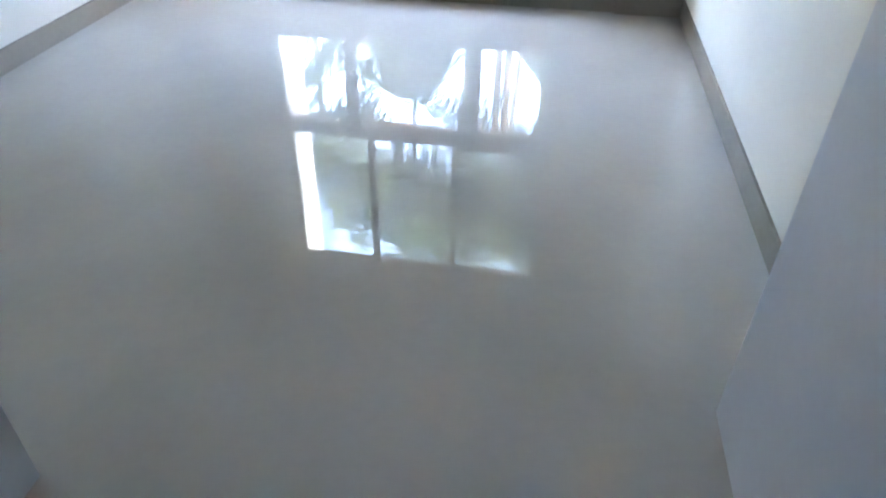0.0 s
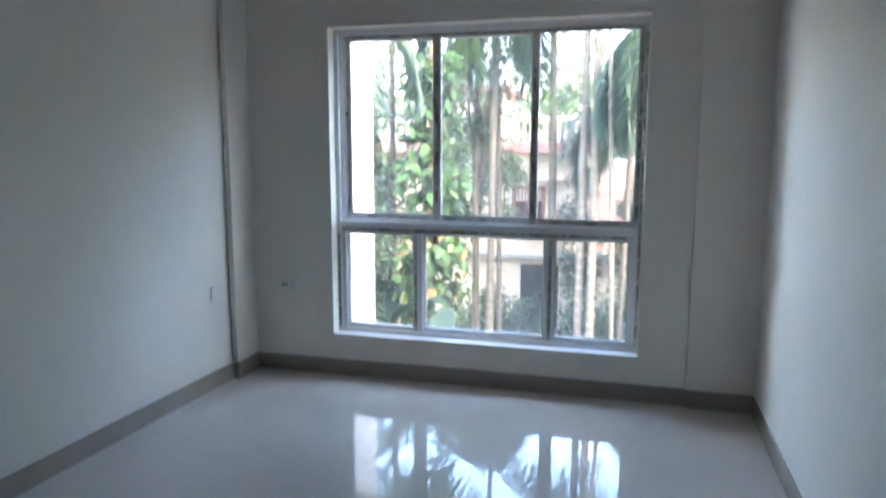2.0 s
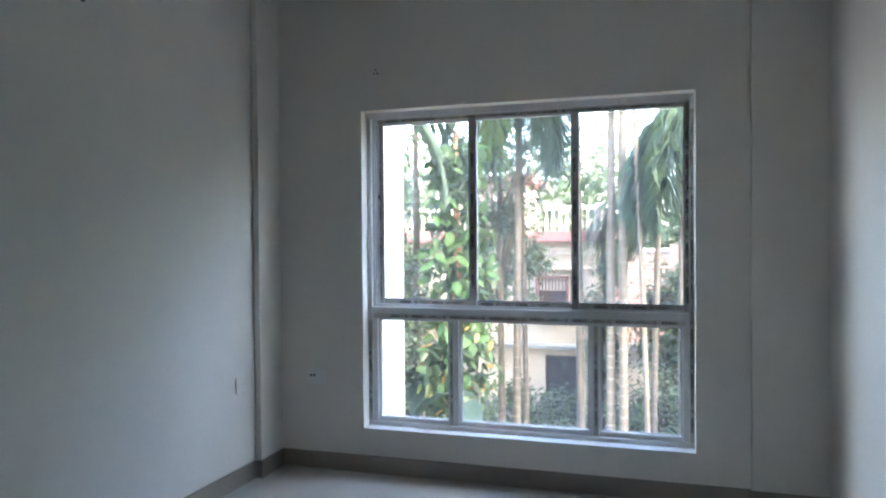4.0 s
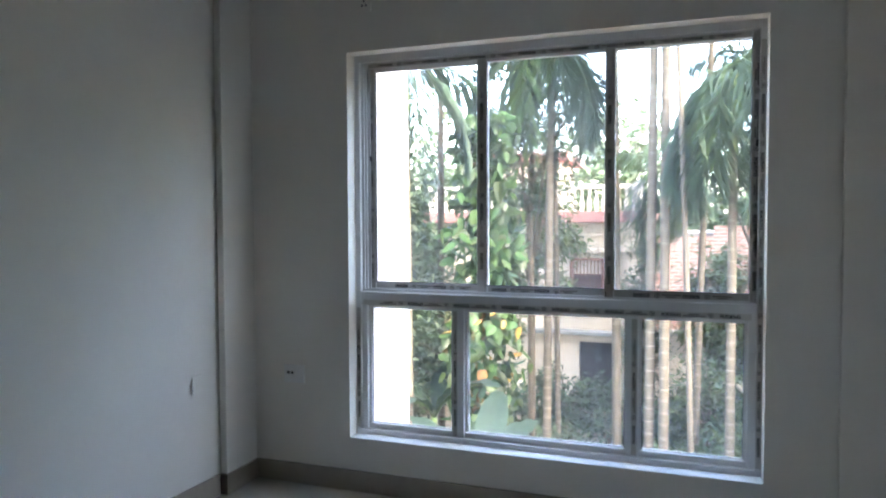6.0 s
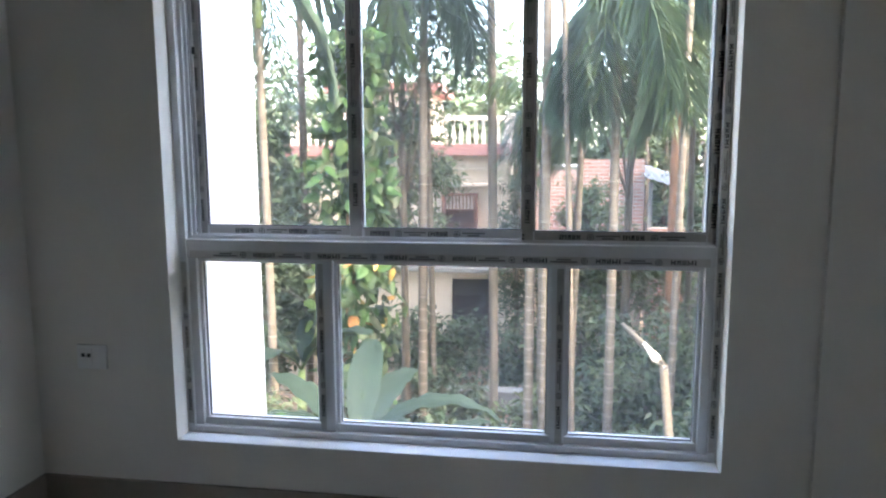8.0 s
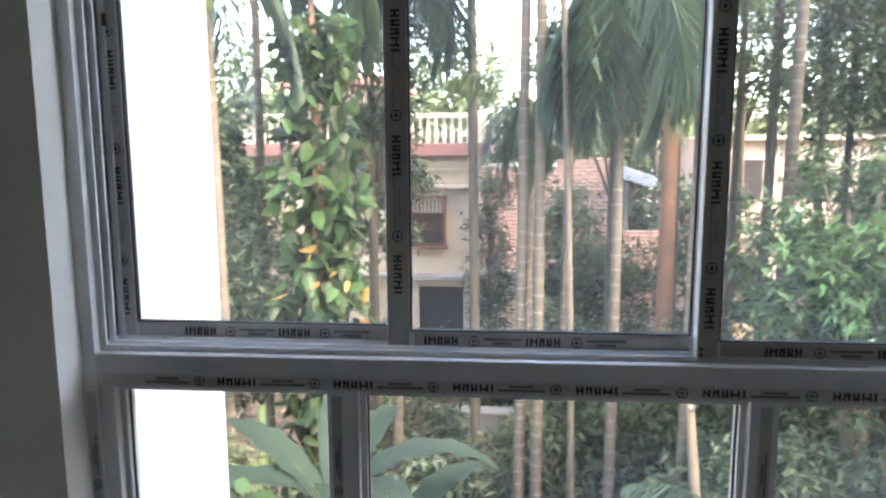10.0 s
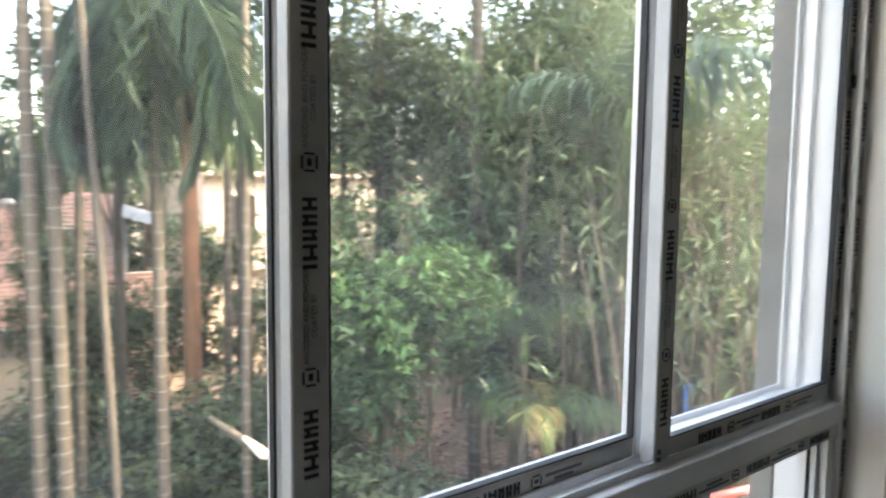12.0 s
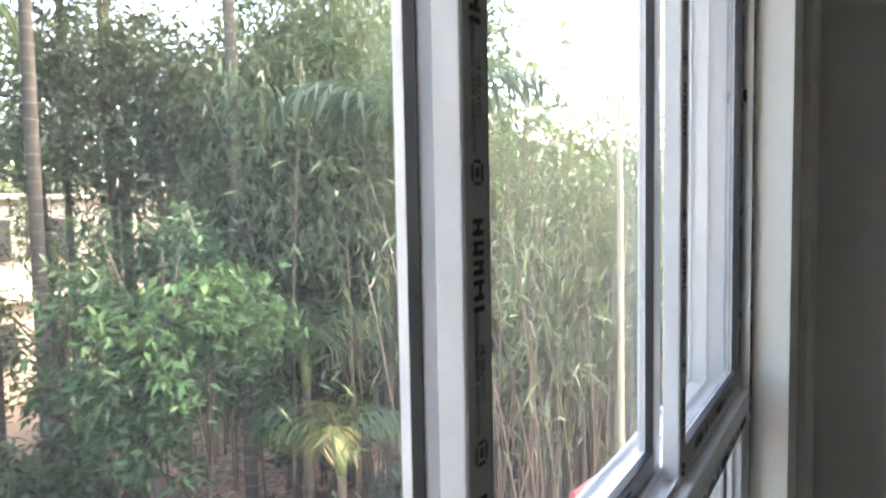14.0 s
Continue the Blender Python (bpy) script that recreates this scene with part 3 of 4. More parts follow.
# ---- palms ----
def frond_mesh(name, length, droop, mat, pairs=44, leaflet=0.5, fold=0.9, bend=1.0):
    """A feather frond: a bowed midrib with two rows of hanging leaflets, along +x."""
    s = np.linspace(0, 1, 13)
    ang = radians(66) - droop * s ** bend
    step = length / 12
    xs = np.concatenate([[0], np.cumsum(np.cos(ang[:-1]) * step)])
    zs = np.concatenate([[0], np.cumsum(np.sin(ang[:-1]) * step)])
    verts, faces = [], []
    for i in range(13):
        w = 0.016 * (1 - 0.85 * s[i])
        for dy, dz in ((-w, 0), (0, w), (w, 0), (0, -w)):
            verts.append((xs[i], dy, zs[i] + dz))
    for i in range(12):
        for k in range(4):
            faces.append((i * 4 + k, i * 4 + (k + 1) % 4, i * 4 + 4 + (k + 1) % 4, i * 4 + 4 + k))
    for j in range(pairs):
        f = 0.14 + 0.86 * (j + 0.5) / pairs
        px, pz, pa = np.interp(f, s, xs), np.interp(f, s, zs), np.interp(f, s, ang)
        for sd in (-1, 1):
            hang = fold + R.normal(0, 0.3)
            fw = 0.75 + R.normal(0, 0.22)
            ll = leaflet * (0.35 + 1.0 * math.sin(math.pi * min(1, 0.12 + f * 0.86)) ** 0.8) * R.uniform(0.72, 1.08)
            dx = math.cos(pa) * fw
            dz0 = math.sin(pa) * fw
            dy = sd * math.cos(hang)
            dz = dz0 - math.sin(hang)
            d = np.array([dx, dy, dz])
            d /= np.linalg.norm(d)
            w = 0.0135 * (0.7 + 0.6 * math.sin(math.pi * f))
            side = np.cross(d, [0, sd * 0.35, 1.0])
            side /= np.linalg.norm(side) + 1e-9
            p0 = np.array([px, 0, pz])
            p1 = p0 + d * ll * 0.5
            p2 = p0 + (d * 0.92 + np.array([0, 0, -0.28])) * ll
            b = len(verts)
            verts.extend([p0 - side * w * 0.4, p0 + side * w * 0.4, p1 + side * w, p2, p2 + side * 0.002, p1 - side * w])
            faces.append((b, b + 1, b + 2, b + 5))
            faces.append((b + 5, b + 2, b + 4, b + 3))
    me_ob = soup(name, verts, faces, mat)
    me = me_ob.data
    bpy.data.objects.remove(me_ob)
    return me


FRONDS = {}
for key, mat in (("green", palm_leaf), ("fresh", palm_fresh), ("dry", palm_dry)):
    FRONDS[key] = [frond_mesh("frond", 1.75, radians(d), mat, leaflet=ll, fold=f, bend=q) for d, ll, f, q in ((92, 0.55, 0.7, 1.0), (122, 0.62, 0.95, 1.0), (148, 0.66, 1.15, 1.0), (158, 0.50, 0.55, 0.36), (170, 0.46, 0.5, 0.24))]


for key, mat in (("green", palm_leaf), ("fresh", palm_fresh), ("dry", palm_dry)):
    FRONDS[key].append(frond_mesh("frond", 1.75, radians(112), mat, pairs=24, leaflet=0.62, fold=0.45))


def palm(x, y, crown_z, r, label, fronds=8, size=1.0, keys=("green", "green", "fresh"), lean=(0, 0), rings=True, start=0.0, steep=0.0, bark=None):
    """A ringed slender trunk, a green shaft and separate drooping fronds."""
    g = float(ground_height(x, y))
    th = thing("palm_tree", label, "palm", (x, y, g), group="palms in the yard")
    h = crown_z - g
    n = 14
    pts = [(lean[0] * (i / n) ** 1.5, lean[1] * (i / n) ** 1.5, -0.1 + (h + 0.1) * i / n) for i in range(n + 1)]
    bm = tube(pts, [r * (1.12 - 0.25 * i / n) for i in range(n + 1)], 10)
    trunk = part("trunk", bm, bark or bark_grey, th)
    if rings:
        bm = bmesh.new()
        z = 0.25
        while z < h - 0.1:
            f = (z + 0.1) / (h + 0.1)
            cx, cy, rr = lean[0] * f ** 1.5, lean[1] * f ** 1.5, r * (1.12 - 0.25 * f) * 1.03
            tube_into(bm, [(cx, cy, z - 0.008), (cx, cy, z + 0.008)], [rr, rr * 1.02], 10)
            z += 0.14 + 0.05 * R.random()
        tagged(part("bark_rings", bm, bark_ring, trunk), kind="stuff")
    top = Vector((lean[0], lean[1], h))
    part("crownshaft", tube([top - Vector((0, 0, 0.05)), top + Vector((0, 0, 0.25 * size)), top + Vector((0, 0, 0.6 * size))], [r * 1.0, r * 1.25, r * 0.6], 10), shaft_green, th)
    for i in range(fronds):
        k = keys[i % len(keys)]
        me = FRONDS[k][(0, 5)[i % 2] if steep == -1 else 5 if steep < 0 else 4 if steep >= 7 and i % 7 else 3 + i % 2 if steep >= 3 and i % 6 else (i * 2) % 3]
        f = new("frond", me)
        f.parent = th
        f.location = top + Vector((0, 0, 0.45 * size))
        f.rotation_euler = (R.normal(0, 0.15), R.normal(0.0, 0.16), start + 2 * math.pi * i / fronds + R.normal(0, 0.2))
        f.scale = [size * R.uniform(0.85, 1.12)] * 3
    return th


# tall palms close to the window and in the yard
palm(-0.50, 7.4, 3.4, 0.062, "areca palm with ringed grey trunk and dark drooping fronds", 19, 1.15, ("green", "green", "green", "fresh"), (0.06, 0), start=0.3, steep=7)
palm(2.01, 6.0, 2.52, 0.055, "areca palm with a heavy drooping green crown", 22, 1.06, ("green", "green", "green", "fresh"), (0.0, 0), start=1.0, steep=7)
palm(1.05, 6.35, 4.7, 0.060, "slender areca palm with closely ringed trunk", 10, 1.1, lean=(0.03, 0.1), steep=4)
palm(1.24, 6.24, 5.3, 0.060, "slender areca palm beside its twin", 11, 1.2, lean=(-0.02, 0.1), start=0.5)
palm(0.50, 7.9, 6.4, 0.066, "tall straight grey palm trunk", 12, 1.3, lean=(-0.12, 0), rings=False)
palm(-0.55, 8.7, 6.3, 0.045, "thin tall palm standing beside the climber tree", 15, 1.35, lean=(-0.2, 0.1), start=0.7)
palm(1.18, 7.5, 1.55, 0.050, "short palm with fresh green fronds before the house", 11, 0.72, ("fresh", "green", "green"), start=0.2, steep=4)
palm(1.60, 5.8, 4.6, 0.034, "thin dark palm stem leaning between its neighbours", 7, 1.0, lean=(-0.28, 0.0), rings=False, start=0.4)
palm(1.62, 8.0, 5.6, 0.050, "slim areca palm rising above the window", 12, 1.3, lean=(0.25, 0))
palm(2.64, 5.6, 4.7, 0.040, "thin areca palm trunk", 8, 1.1, lean=(0.08, 0), start=0.9)
palm(3.22, 9.0, 2.7, 0.115, "thick orange-brown palm trunk", 9, 1.2, rings=False, start=0.3, bark=bark_orange)
palm(4.26, 7.5, 4.6, 0.075, "thick pale grey palm trunk beside the bush", 6, 1.2, lean=(0.1, 0.1), start=0.3)
for i, (x, y, z, ln) in enumerate(((3.55, 8.6, 5.2, 0.15), (4.28, 10.0, 5.0, 0.1), (4.55, 10.4, 5.4, 0.12), (4.89, 9.8, 4.8, 0.1), (5.3, 11.0, 5.4, 0.05), (5.6, 9.6, 4.9, -0.1), (6.05, 9.9, 5.2, 0.1), (6.5, 9.4, 5.0, -0.05), (6.9, 10.1, 5.3, 0.15), (3.9, 11.2, 5.2, -0.1))):
    palm(x, y, z, 0.055, "slender areca palm in a row of bare trunks", 5, 1.2, lean=(ln, 0.1), rings=(i % 2 == 0), start=i * 0.5)
palm(-2.12, 5.9, 2.8, 0.05, "palm with dark fronds beside the white wall", 13, 1.2, ("green",), lean=(-0.05, 0), start=0.1, steep=4)
palm(-2.2, 7.4, 4.9, 0.055, "tall palm behind the leafy tree", 13, 1.3, ("green", "fresh"), start=0.6)
spread_palm = palm(5.6, 3.6, 1.62, 0.075, "palm with broad spreading feather fronds over dry hanging ones", 9, 0.85, ("green", "fresh", "green"), start=0.75, steep=-1)
for i in range(5):
    f = new("dry_frond", FRONDS["dry" if i % 2 else "fresh"][4])
    f.parent = spread_palm
    f.location = (0, 0, 1.62 + 0.25 - float(ground_height(5.6, 3.6)))
    f.rotation_euler, f.scale = (0, 0, 3.4 + i * 0.45), (0.5, 0.5, 0.95)
palm(4.75, 3.75, -0.95, 0.05, "young palm with yellowing arched fronds", 10, 0.5, ("fresh", "fresh", "dry", "green"), rings=False, start=0.2, steep=-2)
palm(5.7, 5.9, 5.0, 0.075, "tall ringed pale palm trunk among bushes", 8, 1.3, lean=(0.0, 0.1))
palm(5.15, 4.5, -0.35, 0.045, "small palm with feather fronds in the undergrowth", 9, 0.62, ("green", "fresh"), rings=False, start=0.8, steep=-2)
palm(2.75, 4.1, -2.0, 0.04, "low palm in the undergrowth", 8, 0.62, ("green",), rings=False, start=0.5)

# ---- broadleaf trees and bushes ----
broad_tree(-2.6, 6.6, 2.2, (1.0, 0.9, 2.0), "leafy tree with small dark leaves beside the white wall", bush_dark, n=110, per=55, leaf=0.15, width=0.055, r=0.08)
broad_tree(-1.2, 9.6, 2.6, (1.0, 0.9, 1.6), "olive-leaved tree before the neighbouring house", bush_leaf, n=80, per=50, leaf=0.16, width=0.06, r=0.07)
broad_tree(4.15, 5.25, 1.35, (1.0, 0.95, 1.15), "bush tree with fresh light green leaves", bush_light, n=135, per=60, leaf=0.13, width=0.046, size=0.10, r=0.07, hollow=0.4)
broad_tree(4.0, 4.6, 0.95, (0.75, 0.5, 0.5), "loose spray of bright young leaves on the bush", bush_bright, n=34, per=40, leaf=0.13, width=0.045, size=0.1, r=0.03, name="bush", hollow=0.3)
broad_tree(3.3, 4.7, -1.1, (1.0, 0.6, 0.75), "dark lower bush before the light green one", bush_dark, n=110, per=60, leaf=0.12, width=0.045, name="bush", fork=0.3)
broad_tree(6.7, 6.2, 2.9, (1.4, 1.1, 2.2), "leafy green tree in the yard", bush_leaf, n=150, per=60, leaf=0.17, width=0.065, r=0.09)
broad_tree(8.2, 6.9, 5.2, (2.2, 1.8, 3.1), "tall leafy tree closing the yard", bush_leaf, n=300, per=60, leaf=0.2, width=0.06, size=0.22, r=0.12)
broad_tree(3.6, 7.2, -1.0, (1.5, 0.9, 0.9), "green bush under the palms", bush_leaf, n=150, per=65, leaf=0.13, width=0.05, name="bush", fork=0.3)
broad_tree(2.9, 8.2, -1.2, (1.2, 0.8, 1.0), "dark green bush under the palms", bush_dark, n=90, per=50, leaf=0.18, width=0.07, name="bush", fork=0.3)
broad_tree(3.3, 5.4, -1.5, (0.8, 0.7, 0.9), "dark bush below the window", bush_dark, n=80, per=55, leaf=0.17, width=0.06, name="bush", fork=0.3)
broad_tree(1.4, 7.4, -2.0, (0.9, 0.7, 0.7), "low dark bush between palm trunks", bush_leaf, n=60, per=50, leaf=0.17, width=0.065, name="bush", fork=0.3)
broad_tree(0.2, 6.6, -2.3, (0.7, 0.6, 0.55), "low green bush below the window", bush_dark, n=60, per=50, leaf=0.18, width=0.07, name="bush", fork=0.3)
broad_tree(-1.9, 5.2, -1.6, (0.7, 0.6, 0.9), "small-leaved bush at the foot of the white wall", bush_leaf, n=70, per=50, leaf=0.15, width=0.055, name="bush", fork=0.3)
broad_tree(2.2, 4.3, -2.2, (0.7, 0.6, 0.6), "low dark undergrowth bush", bush_dark, n=60, per=50, leaf=0.15, width=0.06, name="bush", fork=0.3)
broad_tree(5.6, 3.2, -1.1, (0.8, 0.6, 0.8), "bush at the edge of the bamboo", bush_dark, n=60, per=50, leaf=0.15, width=0.05, name="bush", fork=0.3)
broad_tree(-4.2, 9.0, 3.0, (1.6, 1.4, 2.4), "tree at the side of the house", bush_leaf, n=120, per=50, leaf=0.18, width=0.07, r=0.1)
broad_tree(2.6, 12.4, 0.1, (1.0, 0.8, 1.2), "bush before the brick house", bush_leaf, n=70, per=45, leaf=0.18, width=0.07, name="bush", fork=0.3)
broad_tree(4.8, 12.8, 0.8, (1.6, 1.0, 1.8), "yellow-green bush behind the palm row", bamboo_leaf, n=90, per=45, leaf=0.2, width=0.07, name="bush", fork=0.3)

broad_tree(6.9, 5.4, 4.2, (1.5, 1.3, 2.0), "tree with narrow drooping grey-green leaves", bamboo_leaf, n=170, per=60, leaf=0.2, width=0.045, size=0.2, r=0.08, down=0.7)
broad_tree(5.6, 13.6, 5.2, (1.6, 1.0, 1.6), "tall pale tree behind the palm row", bamboo_leaf, n=90, per=45, leaf=0.18, width=0.06, r=0.09)
broad_tree(9.6, 5.6, 5.3, (2.0, 1.6, 3.0), "tall pale green tree beyond the bamboo", bamboo_leaf, n=200, per=55, leaf=0.2, width=0.055, size=0.22, r=0.1)
broad_tree(2.7, 10.8, 4.6, (1.2, 1.0, 1.6), "tree crown behind the drooping palm", bush_leaf, n=90, per=50, leaf=0.18, width=0.06, r=0.08)
broad_tree(-0.9, 8.2, 4.6, (1.1, 0.9, 1.5), "loose tree crown above the climber", bush_dark, n=70, per=45, leaf=0.16, width=0.055, r=0.06)

broad_tree(0.62, 12.6, 1.2, (0.42, 0.4, 2.0), "slender dark conifer-like tree before the house", bush_dark, n=70, per=45, leaf=0.16, width=0.04, size=0.1, r=0.05, down=0.0)
broad_tree(2.1, 12.9, 1.0, (0.8, 0.5, 1.3), "loose green tree before the brick wall", bush_leaf, n=60, per=40, leaf=0.17, width=0.055, r=0.05)

broad_tree(6.7, 9.4, 4.5, (2.0, 1.4, 1.6), "tall tree whose high crown hangs over the palm trunks", bush_leaf, n=190, per=55, leaf=0.19, width=0.06, size=0.2, r=0.09, fork=0.75)
broad_tree(7.4, 12.6, 1.5, (1.7, 0.8, 2.3), "loose shrub before the far house", bamboo_leaf, n=80, per=35, leaf=0.2, width=0.06, name="bush", fork=0.3)
broad_tree(9.6, 13.4, 1.2, (1.3, 0.8, 2.0), "loose shrub beside the far house", far_leaf, n=80, per=35, leaf=0.22, width=0.07, name="bush", fork=0.3)
broad_tree(-1.0, 11.6, -1.7, (1.1, 0.7, 0.8), "shaded bush at the foot of the house", bush_dark, n=70, per=45, leaf=0.17, width=0.06, name="bush", fork=0.3)
broad_tree(0.9, 11.2, -2.0, (0.9, 0.6, 0.7), "low shaded bush before the doorway side", bush_dark, n=60, per=45, leaf=0.16, width=0.06, name="bush", fork=0.3)
broad_tree(1.9, 10.6, -1.4, (0.8, 0.6, 1.0), "dark bush before the brick house", bush_leaf, n=60, per=45, leaf=0.16, width=0.06, name="bush", fork=0.3)
broad_tree(-0.4, 8.6, -2.3, (0.9, 0.6, 0.5), "low grey-green weeds in the yard", bush_dark, n=60, per=45, leaf=0.14, width=0.05, name="bush", fork=0.3)

# ---- climber tree ----
cl = thing("climber_tree", "orange-brown trunk overgrown with big heart-shaped climber leaves", "tree", (-1.30, 6.4, GZ))
part("trunk", tube([(0, 0, -0.1), (0.03, 0, 1.2), (0.0, 0, 2.6), (0.10, 0, 4.2), (0.05, 0.1, 6.4)], [0.12, 0.10, 0.085, 0.06, 0.03], 10), bark_orange, cl)


def heart_leaves(pts, size, mat, name, parent):
    """Broad hanging leaves with a notch and a folded midrib."""
    n = len(pts)
    outline = np.array([(0, 0), (0.17, 0.07), (0.32, -0.10), (0.33, -0.45), (0.19, -0.90), (0, -1.25), (-0.19, -0.90), (-0.33, -0.45), (-0.32, -0.10), (-0.17, 0.07)])
    a = R.uniform(-math.pi, 0, n)
    out = np.stack([np.cos(a), np.sin(a), np.zeros(n)], -1)
    tang = np.stack([-np.sin(a), np.cos(a), np.zeros(n)], -1)
    tilt = R.uniform(0.0, 1.5, n)[:, None]
    twist = R.normal(0, 0.6, n)[:, None]
    dn = out * np.sin(tilt) - np.array([0, 0, 1.0]) * np.cos(tilt)
    nrm = np.cross(tang, dn)
    tang, nrm = tang * np.cos(twist) + nrm * np.sin(twist), nrm * np.cos(twist) - tang * np.sin(twist)
    s = (size * R.uniform(0.55, 1.25, n))[:, None, None]
    v = pts[:, None] + s * (outline[None, :, :1] * tang[:, None] - outline[None, :, 1:] * dn[:, None] + np.abs(outline[None, :, :1]) * 0.35 * nrm[:, None])
    k = np.arange(n)[:, None] * 10
    f = np.concatenate([k + [0, 1, 2, 3], k + [0, 3, 4, 5], k + [0, 5, 6, 7], k + [0, 7, 8, 9]], 0)
    return soup(name, v.reshape(-1, 3), f, mat, parent)


zz = R.uniform(0.3, 6.2, 1600)
aa = R.uniform(0, 2 * math.pi, 1600)
rr = R.uniform(0.12, 0.60, 1600) * (0.7 + 0.4 * np.sin(zz * 1.7) ** 2)
pp = np.stack([rr * np.cos(aa) + 0.12, rr * np.sin(aa) * 0.9, zz], -1)
heart_leaves(pp[:1400], 0.20, pothos_leaf, "climber_leaves", cl)
heart_leaves(pp[1400:][np.abs(pp[1400:, 2] - 2.7) < 1.1], 0.18, pothos_yellow, "yellow_leaves", cl)


# ---- banana plants ----
def banana(x, y, top, label, start, count=6, size=1.0):
    g = float(ground_height(x, y))
    th = thing("banana_plant", label, "banana plant", (x, y, g), group="banana plants")
    h = top - g
    part("stem", tube([(0, 0, -0.1), (0, 0, h * 0.5), (0.02, 0, h)], [0.09, 0.075, 0.045], 10), shaft_green, th)
    for i in range(count):
        a = start + 2 * math.pi * i / count + R.normal(0, 0.25)
        ln = size * R.uniform(1.3, 1.9)
        n = 16
        verts, faces = [], []
        s = np.linspace(0, 1, n)
        ang = radians(58) - (1.3 + R.normal(0, 0.25)) * s
        xs = np.concatenate([[0], np.cumsum(np.cos(ang[:-1]) * ln / n)])
        zs = np.concatenate([[0], np.cumsum(np.sin(ang[:-1]) * ln / n)])
        for j in range(n):
            w = 0.0 if j < 2 else 0.185 * size * math.sin(math.pi * min(1, (j - 1) / (n - 1.6))) ** 0.6
            wave = 0.02 * math.sin(j * 2.1)
            verts += [(xs[j], -w, zs[j] + w * 0.22 + wave), (xs[j], -w * 0.5, zs[j] + w * 0.2), (xs[j], 0, zs[j]), (xs[j], w * 0.5, zs[j] + w * 0.2), (xs[j], w, zs[j] + w * 0.22 - wave)]
        for j in range(n - 1):
            for k in range(4):
                faces.append((j * 5 + k, j * 5 + k + 1, j * 5 + 6 + k, j * 5 + 5 + k))
        lf = soup("leaf", verts, faces, banana_leaf, th)
        lf.location, lf.rotation_euler = (0.02, 0, h), (0, 0, a)
        part("midrib", tube([(xs[j], 0, zs[j] - 0.006) for j in range(0, n, 3)], [0.016 * (1 - 0.05 * j) for j in range(0, n, 3)], 6), palm_fresh, lf)
    return th


banana(-0.62, 4.3, -1.75, "banana plant with broad blue-green leaves", 0.2, 7)
banana(-0.15, 4.6, -2.25, "smaller banana plant with arching leaves", 0.9, 6, 0.9)
banana(-1.9, 6.2, -1.5, "banana plant beside the bush", 0.5, 5)
heart_leaves(np.stack([R.normal(-0.98, 0.16, 46), R.normal(3.4, 0.15, 46), R.uniform(-3.2, -0.95, 46)], -1), 0.22, pothos_leaf, "low_climber", None)
tagged(bpy.data.objects["low_climber"], "big variegated climber leaves above the ground", "climber plant", kind="stuff")

# ---- bamboo thicket ----
def bamboo_thicket(cx, cy, rx, ry, n, label, top, mat, leaf_n, low=0.5):
    g = GZ + 1.0
    th = thing("bamboo_thicket", label, "bamboo", (cx, cy, g))
    bm = bmesh.new()
    pts = []
    for i in range(n):
        x, y = R.normal(0, rx), R.normal(0, ry)
        h = top * R.uniform(0.55, 1.1)
        dx, dy = R.normal(0, 0.5), R.normal(0, 0.4)
        ps = [(x + dx * f * f, y + dy * f * f, -0.5 + (h + 0.5) * f) for f in (0, 0.3, 0.6, 0.85, 1.0)]
        r = R.uniform(0.008, 0.02)
        tube_into(bm, ps, [r, r, r * 0.8, r * 0.5, r * 0.25], 5)
        for k in range(3):
            f = R.uniform(low, 1.0)
            pts.append((x + dx * f * f, y + dy * f * f, h * f))
    part("culms", bm, mat, th)
    pts = np.array(pts)
    q = pts[R.integers(0, len(pts), leaf_n)] + R.normal(0, 0.28, (leaf_n, 3))
    leaves(q, 0.19, 0.024, bamboo_leaf, "crown", th, 0.6)
    return tagged(th, kind="stuff")


bamboo_thicket(7.4, 4.2, 0.9, 0.7, 220, "dense thicket of thin bamboo with dry brown stems", 5.0, culm_dry, 11000, 0.62)
bamboo_thicket(7.2, 2.4, 1.0, 0.5, 240, "bamboo thicket with grey dry stems and green tops", 3.7, culm_dry, 5000, 0.74)
bamboo_thicket(9.2, 1.9, 1.2, 0.7, 90, "bright green bamboo clump", 4.2, culm, 8000)
bamboo_thicket(8.0, 9.6, 1.6, 1.0, 60, "tall bamboo behind the trees", 7.0, culm, 9000)


# ---- neighbouring house ----
house = thing("house", "two-storey cream plastered house with red roof band and balustrade", "house", (-2.05, 14.0, GZ))
HX0, HX1, HD = -2.55, 2.45, 6.0
z_slab, z_roof = 2.05, 4.65
wx0, wx1, wz0, wz1 = 0.85, 1.68, 2.70, 3.80
dx0, dx1, dz1 = 1.05, 2.05, 1.75
part("wall", boxes([(HX0, 0, 0, dx0, 0.2, z_slab), (dx1, 0, 0, HX1, 0.2, z_slab), (dx0, 0, dz1, dx1, 0.2, z_slab), (HX0, 0, z_slab, wx0, 0.2, z_roof), (wx1, 0, z_slab, HX1, 0.2, z_roof), (wx0, 0, z_slab, wx1, 0.2, wz0), (wx0, 0, wz1, wx1, 0.2, z_roof),
                    (HX0, 0.2, 0, HX0 + 0.2, HD, z_roof), (HX1 - 0.2, 0.2, 0, HX1, HD, z_roof), (HX0, HD, 0, HX1, HD + 0.2, z_roof)]), plaster, house)
part("corner_pilaster", box(HX1 - 0.35, -0.06, 0, HX1 + 0.01, 0.0, z_roof, 0.01), plaster, house)
